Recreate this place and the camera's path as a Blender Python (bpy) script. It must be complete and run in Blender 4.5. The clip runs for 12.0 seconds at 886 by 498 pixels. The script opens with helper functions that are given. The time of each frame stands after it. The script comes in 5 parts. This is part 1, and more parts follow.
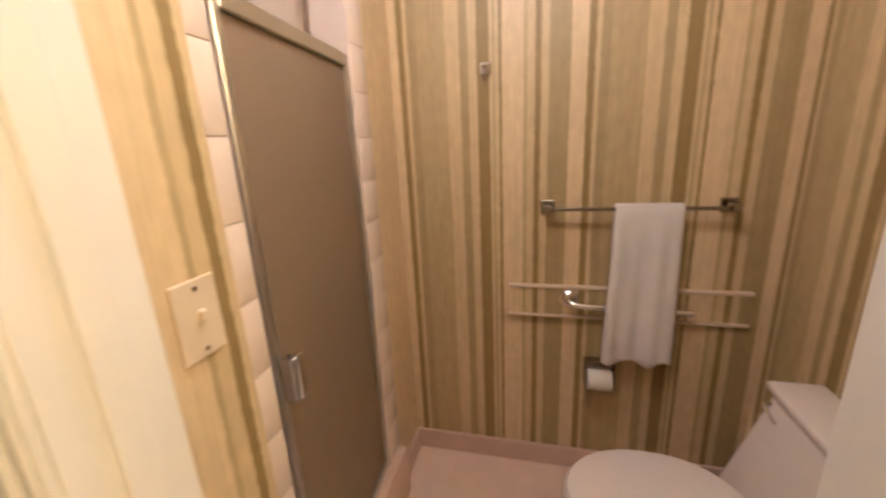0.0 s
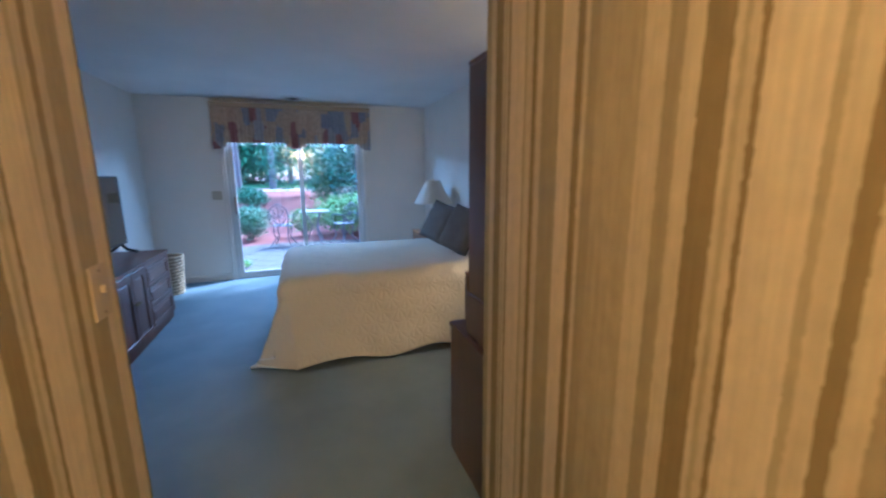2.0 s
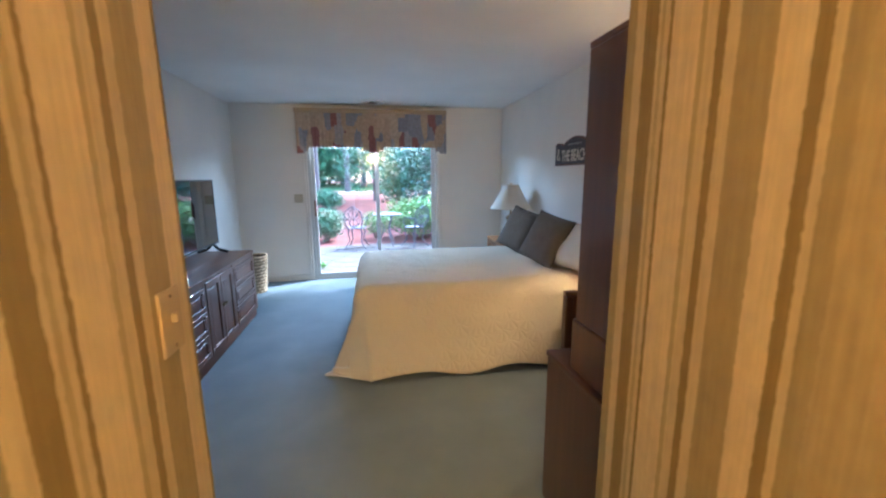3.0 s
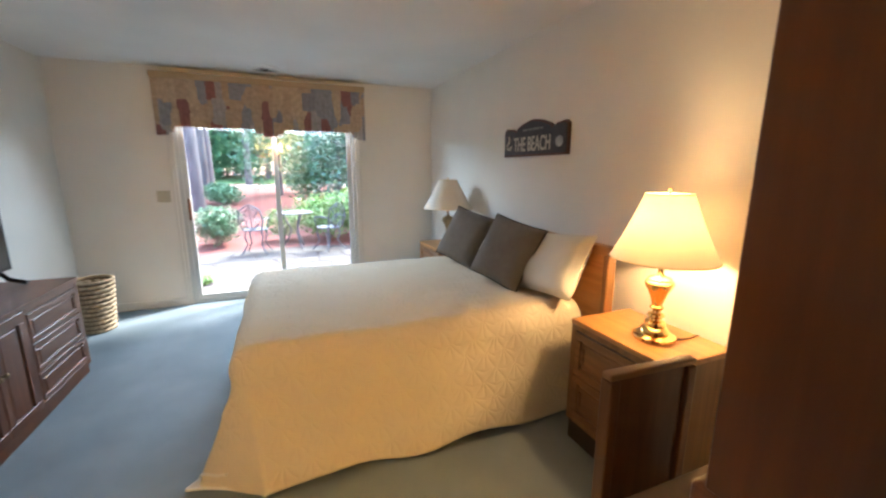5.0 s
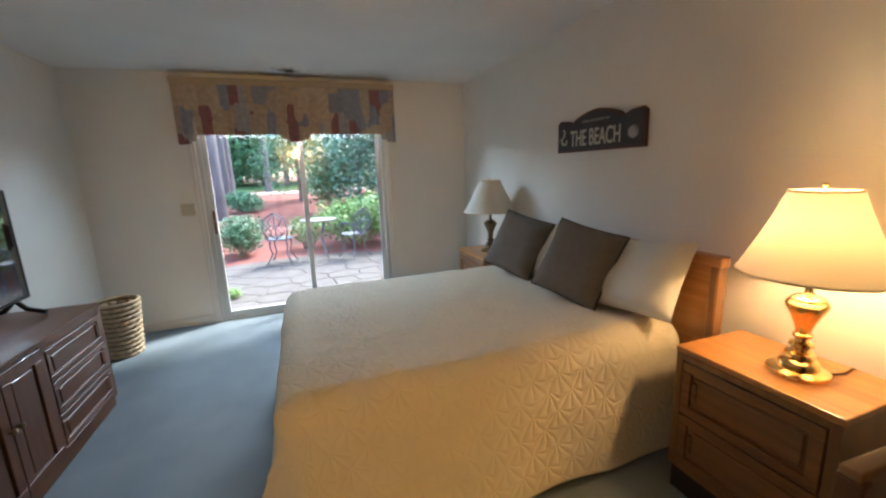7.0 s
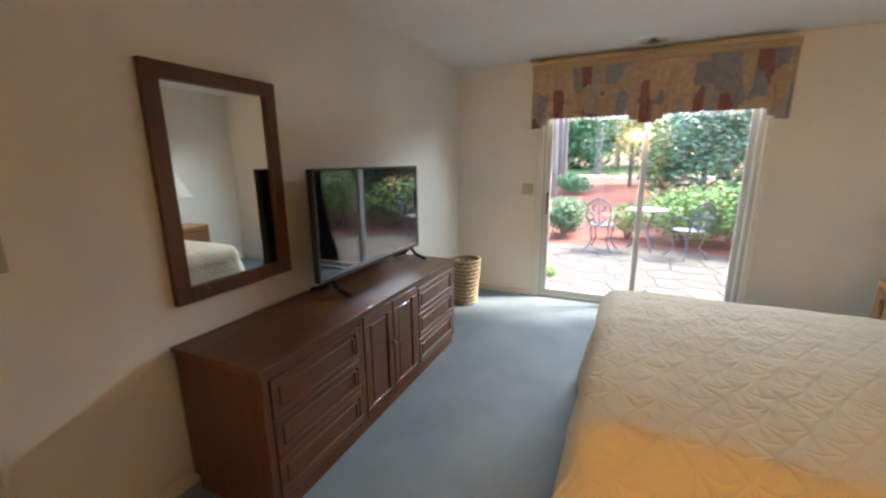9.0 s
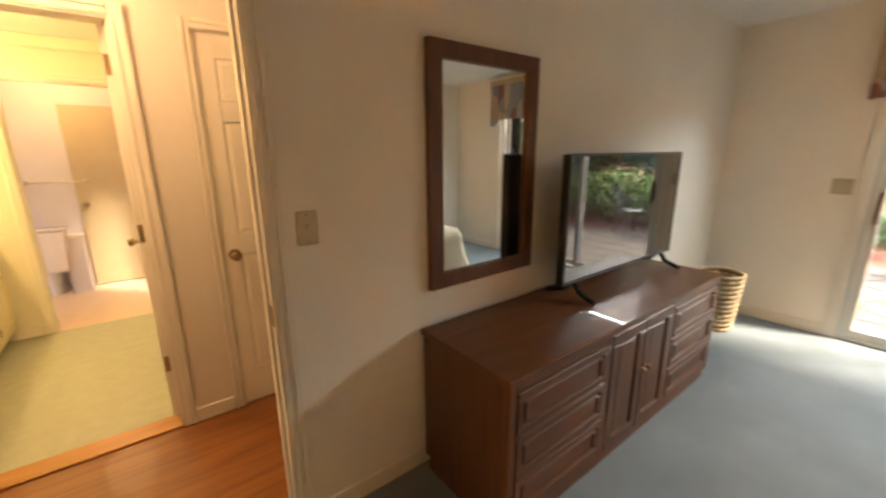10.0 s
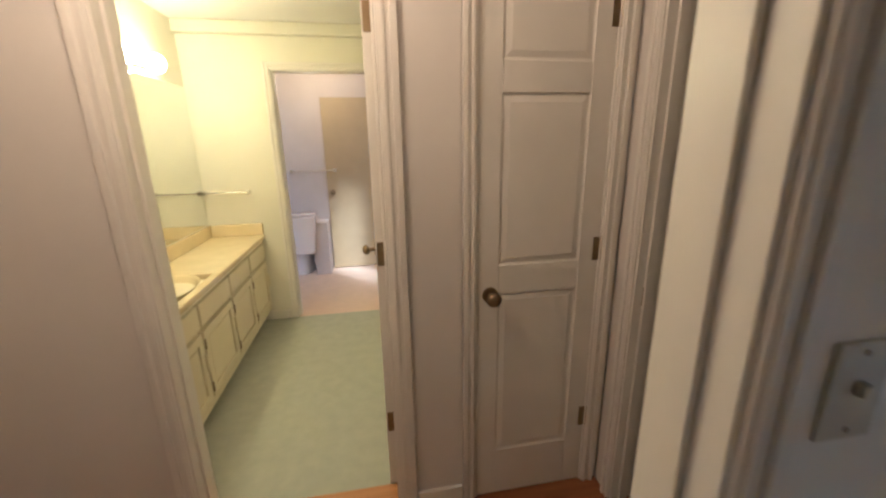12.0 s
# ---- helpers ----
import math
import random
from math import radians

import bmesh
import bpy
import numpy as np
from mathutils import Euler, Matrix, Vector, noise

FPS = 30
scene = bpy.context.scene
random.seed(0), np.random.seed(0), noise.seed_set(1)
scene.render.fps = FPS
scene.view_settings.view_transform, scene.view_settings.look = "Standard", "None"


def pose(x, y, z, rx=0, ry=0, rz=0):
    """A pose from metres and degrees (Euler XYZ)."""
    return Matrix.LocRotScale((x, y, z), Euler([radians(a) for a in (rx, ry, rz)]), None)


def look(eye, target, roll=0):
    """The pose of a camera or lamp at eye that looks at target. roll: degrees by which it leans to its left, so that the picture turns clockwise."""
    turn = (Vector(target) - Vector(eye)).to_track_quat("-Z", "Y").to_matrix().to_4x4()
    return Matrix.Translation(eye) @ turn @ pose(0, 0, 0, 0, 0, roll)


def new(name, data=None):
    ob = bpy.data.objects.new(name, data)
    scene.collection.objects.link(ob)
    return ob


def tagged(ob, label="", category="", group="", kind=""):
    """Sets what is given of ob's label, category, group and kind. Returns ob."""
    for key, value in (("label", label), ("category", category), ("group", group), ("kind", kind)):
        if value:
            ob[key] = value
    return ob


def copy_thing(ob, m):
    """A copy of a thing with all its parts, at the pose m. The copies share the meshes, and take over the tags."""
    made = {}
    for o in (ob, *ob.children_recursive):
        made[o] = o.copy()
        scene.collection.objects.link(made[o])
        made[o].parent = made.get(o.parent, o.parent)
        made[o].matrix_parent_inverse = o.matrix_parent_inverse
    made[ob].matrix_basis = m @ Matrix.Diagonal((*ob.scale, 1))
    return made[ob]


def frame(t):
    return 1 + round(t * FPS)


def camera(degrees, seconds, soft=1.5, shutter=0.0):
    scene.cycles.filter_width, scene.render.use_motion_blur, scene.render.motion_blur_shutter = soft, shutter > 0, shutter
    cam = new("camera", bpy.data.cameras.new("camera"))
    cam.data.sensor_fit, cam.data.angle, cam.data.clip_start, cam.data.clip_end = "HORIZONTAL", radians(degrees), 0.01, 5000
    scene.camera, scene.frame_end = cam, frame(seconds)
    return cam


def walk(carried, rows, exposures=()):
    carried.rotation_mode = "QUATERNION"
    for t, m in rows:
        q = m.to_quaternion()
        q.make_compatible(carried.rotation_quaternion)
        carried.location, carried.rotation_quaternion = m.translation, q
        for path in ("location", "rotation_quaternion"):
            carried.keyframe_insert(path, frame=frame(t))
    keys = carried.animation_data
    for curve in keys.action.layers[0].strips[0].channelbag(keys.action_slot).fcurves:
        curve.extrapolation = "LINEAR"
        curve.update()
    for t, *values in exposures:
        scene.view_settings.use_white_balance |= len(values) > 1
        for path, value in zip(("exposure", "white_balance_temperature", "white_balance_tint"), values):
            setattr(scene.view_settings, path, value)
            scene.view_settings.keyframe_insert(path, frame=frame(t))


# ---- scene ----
cam = camera(97.0, 12.0, soft=2.3, shutter=0.35)

PATH = [
    (0, (1.325, 1.286, 1.436), (0.838, 3.153, 0.911), -2.9),
    (0.5, (1.313, 1.191, 1.437), (0.319, 2.858, 0.954), -2.8),
    (1, (1.207, 1.106, 1.44), (-0.2, 2.458, 1.001), -1.9),
    (1.1, (1.186, 1.08, 1.438), (-0.29, 2.361, 1.01), -1.7),
    (1.5, (1.101, 0.958, 1.424), (-0.587, 1.953, 1.021), -1.0),
    (2, (0.983, 0.867, 1.43), (-0.868, 1.523, 1.051), -0.5),
    (2.5, (0.888, 0.818, 1.43), (-1.037, 1.217, 1.061), -0.2),
    (2.7, (0.83, 0.807, 1.432), (-1.108, 1.145, 1.073), -0.5),
    (4.3, (0.106, 0.854, 1.44), (-1.797, 1.325, 1.045), 0.9),
    (4.5, (0.02, 0.868, 1.439), (-1.861, 1.418, 1.039), 0.5),
    (5, (-0.211, 0.908, 1.436), (-2.026, 1.649, 1.04), 0.1),
    (5.5, (-0.371, 0.909, 1.435), (-2.087, 1.858, 1.044), -0.3),
    (6, (-0.48, 0.862, 1.442), (-2.158, 1.878, 1.056), -1.7),
    (6.5, (-0.547, 0.813, 1.447), (-2.313, 1.666, 1.055), -2.2),
    (6.7, (-0.57, 0.806, 1.448), (-2.38, 1.559, 1.054), -2.2),
    (8.3, (-0.819, 0.823, 1.466), (-2.774, 0.984, 1.078), -0.0),
    (8.5, (-0.835, 0.808, 1.467), (-2.756, 0.423, 1.063), -0.9),
    (9, (-0.831, 0.724, 1.464), (-2.603, -0.093, 1.025), -0.6),
    (9.5, (-0.831, 0.569, 1.451), (-2.35, -0.645, 0.98), -0.6),
    (10, (-0.872, 0.321, 1.448), (-2.049, -1.221, 0.961), -0.5),
    (10.5, (-0.92, 0.07, 1.446), (-1.7, -1.695, 0.917), -0.7),
    (11, (-0.948, -0.186, 1.448), (-1.313, -2.08, 0.92), 0.6),
    (11.5, (-0.883, -0.452, 1.436), (-1.07, -2.374, 0.919), 0.3),
    (12, (-0.826, -0.726, 1.451), (-1.161, -2.626, 0.924), -1.0),
]

# exposure and white balance of the film
WB = [(0.0, 2.85, 3900, 6), (1.0, 2.85, 3450, 5), (1.5, 3.15, 3600, 5), (2.0, 3.35, 3950, 4), (2.7, 3.75, 4450, 4), (4.3, 4.15, 5800, 5),
      (5.5, 3.85, 5900, 5), (6.7, 3.45, 5900, 4), (8.5, 3.72, 6200, 6), (9.5, 4.05, 7700, 9), (10.2, 4.1, 8600, 11), (11.0, 4.05, 7400, 8), (12.0, 3.4, 4950, 4)]
walk(cam, [(t, look(eye, target, roll)) for t, eye, target, roll in PATH], WB)

# ---- world and sun ----
world = bpy.data.worlds.new("world")
scene.world = world
world.use_nodes = True
wn = world.node_tree
sky = wn.nodes.new("ShaderNodeTexSky")
sky.sky_type, sky.sun_disc = "NISHITA", False
sky.sun_elevation, sky.sun_rotation = radians(48), radians(-60)
sky.air_density, sky.dust_density = 1.0, 2.0
wn.links.new(sky.outputs[0], wn.nodes["Background"].inputs[0])
wn.nodes["Background"].inputs[1].default_value = 0.15
sun_data = bpy.data.lights.new("sun", "SUN")
sun_data.energy, sun_data.angle, sun_data.color = 1.0, radians(12), (1.0, 0.96, 0.90)
sun = new("sun", sun_data)
sun.matrix_world = look((-20, 20, 24), (-9, 0, 0))


# ---- building helpers ----
def bx(bm, x0, x1, y0, y1, z0, z1, bevel=0.0, seg=1):
    """Adds a box to bm."""
    c = Matrix.Translation(((x0 + x1) / 2, (y0 + y1) / 2, (z0 + z1) / 2))
    s = Matrix.Diagonal((abs(x1 - x0), abs(y1 - y0), abs(z1 - z0), 1))
    vs = bmesh.ops.create_cube(bm, size=1, matrix=c @ s)["verts"]
    if bevel:
        es = list({e for v in vs for e in v.link_edges})
        bmesh.ops.bevel(bm, geom=es, offset=bevel, segments=seg, affect="EDGES", profile=0.5)
    return vs


def box(x0, x1, y0, y1, z0, z1, bevel=0.0, seg=1):
    bm = bmesh.new()
    bx(bm, x0, x1, y0, y1, z0, z1, bevel, seg)
    return bm


def cyl(bm, p, q, r, r2=None, n=16):
    """Adds a cylinder or cone from p to q."""
    p, q = Vector(p), Vector(q)
    d = q - p
    m = Matrix.Translation((p + q) / 2) @ d.to_track_quat("Z", "Y").to_matrix().to_4x4()
    return bmesh.ops.create_cone(bm, cap_ends=True, segments=n, radius1=r, radius2=r if r2 is None else r2, depth=d.length, matrix=m)["verts"]


def ball(bm, c, r, s=(1, 1, 1), n=16):
    m = Matrix.Translation(c) @ Matrix.Diagonal((r * s[0], r * s[1], r * s[2], 1))
    return bmesh.ops.create_uvsphere(bm, u_segments=n, v_segments=max(6, n // 2), radius=1, matrix=m)["verts"]


def lathe(bm, profile, c=(0, 0, 0), n=32, closed=True):
    """Turns a profile of (radius, height) round the z axis at c."""
    rings = []
    for r, z in profile:
        rings.append([bm.verts.new((c[0] + r * math.cos(a), c[1] + r * math.sin(a), c[2] + z)) for a in [2 * math.pi * i / n for i in range(n)]])
    for a, b in zip(rings, rings[1:]):
        for i in range(n):
            bm.faces.new((a[i], a[(i + 1) % n], b[(i + 1) % n], b[i]))
    if closed:
        bm.faces.new(rings[0][::-1])
        bm.faces.new(rings[-1])


def tube(bm, pts, r, n=10):
    """A round bar along points."""
    pts = [Vector(p) for p in pts]
    rings = []
    for i, p in enumerate(pts):
        d = (pts[min(i + 1, len(pts) - 1)] - pts[max(i - 1, 0)]).normalized()
        u = d.orthogonal().normalized() if not rings else (rings[-1][1] - d * rings[-1][1].dot(d)).normalized()
        v = d.cross(u)
        rings.append(([bm.verts.new(p + r * (u * math.cos(a) + v * math.sin(a))) for a in [2 * math.pi * k / n for k in range(n)]], u))
    for (a, _), (b, _) in zip(rings, rings[1:]):
        for i in range(n):
            bm.faces.new((a[i], a[(i + 1) % n], b[(i + 1) % n], b[i]))
    bm.faces.new(rings[0][0][::-1])
    bm.faces.new(rings[-1][0])


def mesh(name, bm, material, smooth=False):
    bmesh.ops.recalc_face_normals(bm, faces=bm.faces)
    me = bpy.data.meshes.new(name)
    bm.to_mesh(me)
    bm.free()
    me.materials.append(material)
    if smooth:
        me.shade_smooth()
        me.set_sharp_from_angle(angle=radians(38))
    return me


def part(name, bm, material, parent=None, label="", smooth=False, at=None):
    """Links a bmesh as one mesh object, as a part of parent."""
    ob = new(name, mesh(name, bm, material, smooth))
    if parent is not None:
        ob.parent = parent
    if at is not None:
        ob.matrix_basis = at
    return tagged(ob, label)


def thing(name, label, category, m=None, group=""):
    ob = new(name)
    if m is not None:
        ob.matrix_basis = m
    return tagged(ob, label, category, group)


def solo(name, bm, material, label, category, smooth=False, at=None, group=""):
    return tagged(part(name, bm, material, None, label, smooth, at), "", category, group)


def struct(name, bm, material, label="", smooth=False):
    return tagged(part(name, bm, material, None, label, smooth), kind="structure")


# ---- materials ----
def mat(name, color, rough=0.6, metal=0.0, var=0.06, scale=6.0, bump=0.0, bscale=120.0, stretch=(1, 1, 1), coat=0.0, fine=0.0):
    """A plain surface with soft tone variation at two scales and fine relief."""
    m = bpy.data.materials.new(name)
    m.use_nodes = True
    t = m.node_tree
    b = t.nodes["Principled BSDF"]
    b.inputs["Roughness"].default_value, b.inputs["Metallic"].default_value = rough, metal
    b.inputs["Coat Weight"].default_value = coat
    co = t.nodes.new("ShaderNodeTexCoord")
    mp = t.nodes.new("ShaderNodeMapping")
    mp.inputs["Scale"].default_value = stretch
    t.links.new(co.outputs["Object"], mp.inputs[0])
    n1 = t.nodes.new("ShaderNodeTexNoise")
    n1.inputs["Scale"].default_value, n1.inputs["Detail"].default_value = scale, 6
    t.links.new(mp.outputs[0], n1.inputs[0])
    r = t.nodes.new("ShaderNodeMapRange")
    r.inputs[1].default_value, r.inputs[2].default_value = 0.3, 0.7
    r.inputs[3].default_value, r.inputs[4].default_value = 1 - var, 1 + var
    t.links.new(n1.outputs[0], r.inputs[0])
    mul = t.nodes.new("ShaderNodeVectorMath")
    mul.operation = "SCALE"
    mul.inputs[0].default_value = color
    t.links.new(r.outputs[0], mul.inputs["Scale"])
    t.links.new(mul.outputs[0], b.inputs["Base Color"])
    if bump:
        n2 = t.nodes.new("ShaderNodeTexNoise")
        n2.inputs["Scale"].default_value, n2.inputs["Detail"].default_value = bscale, 3
        t.links.new(mp.outputs[0], n2.inputs[0])
        bp = t.nodes.new("ShaderNodeBump")
        bp.inputs["Strength"].default_value, bp.inputs["Distance"].default_value = bump, 0.004
        t.links.new(n2.outputs[0], bp.inputs["Height"])
        t.links.new(bp.outputs[0], b.inputs["Normal"])
        if fine:
            r2 = t.nodes.new("ShaderNodeMapRange")
            r2.inputs[1].default_value, r2.inputs[2].default_value = 0.3, 0.7
            r2.inputs[3].default_value, r2.inputs[4].default_value = 1 - fine, 1 + fine
            t.links.new(n2.outputs[0], r2.inputs[0])
            mul2 = t.nodes.new("ShaderNodeVectorMath")
            mul2.operation = "SCALE"
            t.links.new(mul.outputs[0], mul2.inputs[0])
            t.links.new(r2.outputs[0], mul2.inputs["Scale"])
            t.links.new(mul2.outputs[0], b.inputs["Base Color"])
    return m


def wood(name, dark, light, rough=0.35, axis=0, scale=1.0, coat=0.2):
    """Wood with grain along an axis."""
    m = bpy.data.materials.new(name)
    m.use_nodes = True
    t = m.node_tree
    b = t.nodes["Principled BSDF"]
    b.inputs["Roughness"].default_value, b.inputs["Coat Weight"].default_value = rough, coat
    co = t.nodes.new("ShaderNodeTexCoord")
    mp = t.nodes.new("ShaderNodeMapping")
    s = [22 * scale] * 3
    s[axis] = 1.6 * scale
    mp.inputs["Scale"].default_value = s
    t.links.new(co.outputs["Object"], mp.inputs[0])
    n1 = t.nodes.new("ShaderNodeTexNoise")
    n1.inputs["Scale"].default_value, n1.inputs["Detail"].default_value, n1.inputs["Distortion"].default_value = 1.2, 8, 0.6
    t.links.new(mp.outputs[0], n1.inputs[0])
    ramp = t.nodes.new("ShaderNodeValToRGB")
    e = ramp.color_ramp.elements
    e[0].position, e[0].color = 0.32, (*dark, 1)
    e[1].position, e[1].color = 0.68, (*light, 1)
    t.links.new(n1.outputs[0], ramp.inputs[0])
    t.links.new(ramp.outputs[0], b.inputs["Base Color"])
    bp = t.nodes.new("ShaderNodeBump")
    bp.inputs["Strength"].default_value, bp.inputs["Distance"].default_value = 0.08, 0.002
    t.links.new(n1.outputs[0], bp.inputs["Height"])
    t.links.new(bp.outputs[0], b.inputs["Normal"])
    return m


def stripes(name, along, origin, period=.68):
    """Striped wallpaper: bands of beige, taupe and golden brown, counted to the right as one faces the wall."""
    m = bpy.data.materials.new(name)
    m.use_nodes = True
    t = m.node_tree
    b = t.nodes["Principled BSDF"]
    b.inputs["Roughness"].default_value = 0.5
    co = t.nodes.new("ShaderNodeTexCoord")

    def calc(op, *vals):
        nd = t.nodes.new("ShaderNodeMath")
        nd.operation = op
        for i, q in enumerate(vals):
            if isinstance(q, (int, float)):
                nd.inputs[i].default_value = q
            else:
                t.links.new(q, nd.inputs[i])
        return nd.outputs[0]

    def cloud(stretch, detail):
        mp = t.nodes.new("ShaderNodeMapping")
        mp.inputs["Scale"].default_value = stretch
        t.links.new(co.outputs["Object"], mp.inputs[0])
        nz = t.nodes.new("ShaderNodeTexNoise")
        nz.inputs["Scale"].default_value, nz.inputs["Detail"].default_value = 1.0, detail
        t.links.new(mp.outputs[0], nz.inputs[0])
        return nz.outputs[0]
    dot = t.nodes.new("ShaderNodeVectorMath")
    dot.operation = "DOT_PRODUCT"
    t.links.new(co.outputs["Object"], dot.inputs[0])
    dot.inputs[1].default_value = (along[0], along[1], 0)
    ragged = calc("MULTIPLY_ADD", cloud((190, 190, 55), 3), .009, -origin - .0045)
    fr = calc("FRACT", calc("DIVIDE", calc("ADD", dot.outputs["Value"], ragged), period))
    ramp = t.nodes.new("ShaderNodeValToRGB")
    ramp.color_ramp.interpolation = "CONSTANT"
    L, C, T, O, G = (.64, .50, .265), (.57, .445, .22), (.36, .28, .12), (.43, .335, .15), (.265, .19, .058)
    bands = [(0, L), (.055, G), (.079, C), (.095, T), (.126, O), (.237, C), (.288, T), (.319, C), (.352, G), (.397, C), (.406, O),
             (.419, C), (.432, G), (.441, L), (.518, O), (.532, C), (.559, G), (.579, C), (.606, T)]
    e = ramp.color_ramp.elements
    e[0].position, e[0].color = 0, (*L, 1)
    e[1].position, e[1].color = bands[1][0] / .679, (*bands[1][1], 1)
    for p, c in bands[2:]:
        e.new(p / .679).color = (*c, 1)
    t.links.new(fr, ramp.inputs[0])
    streak = calc("MULTIPLY_ADD", cloud((110, 110, 4), 5), .42, .79)
    mottle = calc("MULTIPLY_ADD", cloud((34, 34, 20), 6), .34, .83)
    mul = t.nodes.new("ShaderNodeVectorMath")
    mul.operation = "SCALE"
    t.links.new(ramp.outputs[0], mul.inputs[0])
    t.links.new(calc("MULTIPLY", streak, mottle), mul.inputs["Scale"])
    t.links.new(mul.outputs[0], b.inputs["Base Color"])
    return m


def glass(name, color=(1, 1, 1), rough=0.0, gloss=1.0):
    """Thin clear glass: see-through, with Fresnel gloss."""
    m = bpy.data.materials.new(name)
    m.use_nodes = True
    t = m.node_tree
    t.nodes.remove(t.nodes["Principled BSDF"])
    tr = t.nodes.new("ShaderNodeBsdfTransparent")
    tr.inputs[0].default_value = (*color, 1)
    gl = t.nodes.new("ShaderNodeBsdfGlossy")
    gl.inputs["Roughness"].default_value = rough
    fr = t.nodes.new("ShaderNodeFresnel")
    fr.inputs[0].default_value = 1.5
    mx = t.nodes.new("ShaderNodeMixShader")
    g = t.nodes.new("ShaderNodeMath")
    g.operation = "MULTIPLY"
    g.inputs[1].default_value = gloss
    t.links.new(fr.outputs[0], g.inputs[0])
    t.links.new(g.outputs[0], mx.inputs[0])
    t.links.new(tr.outputs[0], mx.inputs[1])
    t.links.new(gl.outputs[0], mx.inputs[2])
    t.links.new(mx.outputs[0], t.nodes["Material Output"].inputs[0])
    return m


def glow(name, color, strength):
    m = bpy.data.materials.new(name)
    m.use_nodes = True
    b = m.node_tree.nodes["Principled BSDF"]
    b.inputs["Base Color"].default_value = (0.9, 0.88, 0.84, 1)
    b.inputs["Emission Color"].default_value, b.inputs["Emission Strength"].default_value = (*color, 1), strength
    return m


M_WALL = mat("wall_paint", (.80, .76, .70), .7, var=.03, scale=2.5, bump=.12, bscale=160)
M_CEIL = mat("ceiling_paint", (.82, .80, .77), .85, var=.03, scale=2, bump=.25, bscale=90)
M_TRIM = mat("trim_paint", (.76, .72, .66), .35, var=.03, scale=5, bump=.05, bscale=40)
M_PAPER = stripes("striped_wallpaper", (1, 0), .732)
M_PAPER_E = stripes("striped_wallpaper_east", (0, -1), -4.208)
M_PAPER_N = stripes("striped_wallpaper_passage_north", (1, 0), .128, .71)
M_PAPER_S = stripes("striped_wallpaper_passage_south", (-1, 0), -.624, .66)
M_PAPER_W = stripes("striped_wallpaper_strip", (0, 1), 1.17)
M_CARPET = mat("carpet", (.21, .25, .28), .95, var=.10, scale=3, bump=.9, bscale=330, fine=.22)
M_PINKFLOOR = mat("sheet_floor_pink", (.70, .53, .41), .35, var=.05, scale=9, bump=.05, bscale=60)
M_PINKBASE = mat("cove_base", (.62, .46, .36), .35, var=.04, scale=9)
M_TILE = mat("shower_tile", (.74, .62, .50), .18, var=.03, scale=3)
M_GROUT = mat("grout", (.60, .50, .42), .8, var=.05)
M_CHROME = mat("chrome", (.75, .74, .72), .12, 1.0, var=.03)
M_ALU = mat("aluminium", (.62, .60, .57), .32, 1.0, var=.05)
M_BRASS = mat("polished_brass", (.80, .55, .22), .16, 1.0, var=.06, scale=20)
M_ABRASS = mat("aged_brass", (.30, .22, .13), .35, 1.0, var=.15, scale=25)
M_DWOOD = wood("dark_walnut", (.105, .033, .0095), (.155, .054, .016), .46)
M_DWOODZ = wood("dark_walnut_upright", (.10, .031, .009), (.145, .050, .0155), .46, axis=2)
M_HWOOD = wood("hutch_wood", (.085, .032, .010), (.12, .046, .015), .32, axis=2, coat=.3)
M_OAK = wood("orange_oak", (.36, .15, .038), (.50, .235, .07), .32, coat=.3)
# the same oak, grain upright, darkened for the shade on upright faces
M_OAKZ_SHADED = wood("orange_oak_upright_shaded", (.17, .075, .024), (.27, .125, .042), .34, axis=2, coat=.3)
M_FLOORWOOD = wood("hall_boards", (.17, .055, .016), (.29, .105, .032), .42, scale=.8, coat=.1)
M_WHITE = mat("white_cotton", (.72, .69, .63), .9, var=.04, scale=8, bump=.3, bscale=300)
M_TOWEL = mat("terry_towel", (.80, .75, .70), .95, var=.04, scale=10, bump=1.0, bscale=420, fine=.08)
M_PORC = mat("porcelain", (.74, .66, .61), .12, var=.01, coat=.4)
M_GREY = mat("grey_cushion_cloth", (.165, .145, .125), .95, var=.07, scale=25, bump=.6, bscale=400, fine=.15)
M_BLACK = mat("black_plastic", (.012, .012, .013), .35, var=.1)
M_PLATE = mat("almond_plate", (.52, .47, .36), .4, var=.02)
M_GLASS = glass("window_glass")
M_BATHWALL = mat("bath_wall_paint", (.74, .71, .60), .6, var=.03, scale=3, bump=.05)
M_AQUA = mat("aqua_sheet_floor", (.40, .415, .34), .55, var=.06, scale=14, bump=.15, bscale=80)
M_LAV = mat("lavender_wall", (.58, .51, .48), .7, var=.03)
# wall paint darkened to stand for the shade of a room without light
M_UNLIT = mat("unlit_wall_shade", (.14, .15, .19), .8, var=.05)
M_HALL = mat("hall_wall_paint", (.70, .655, .61), .65, var=.03, scale=3, bump=.1)

# ---- lamps ----
def point(name, at, energy, color, radius):
    d = bpy.data.lights.new(name, "POINT")
    d.energy, d.color, d.shadow_soft_size = energy, color, radius
    ob = new(name, d)
    ob.location = at
    return ob


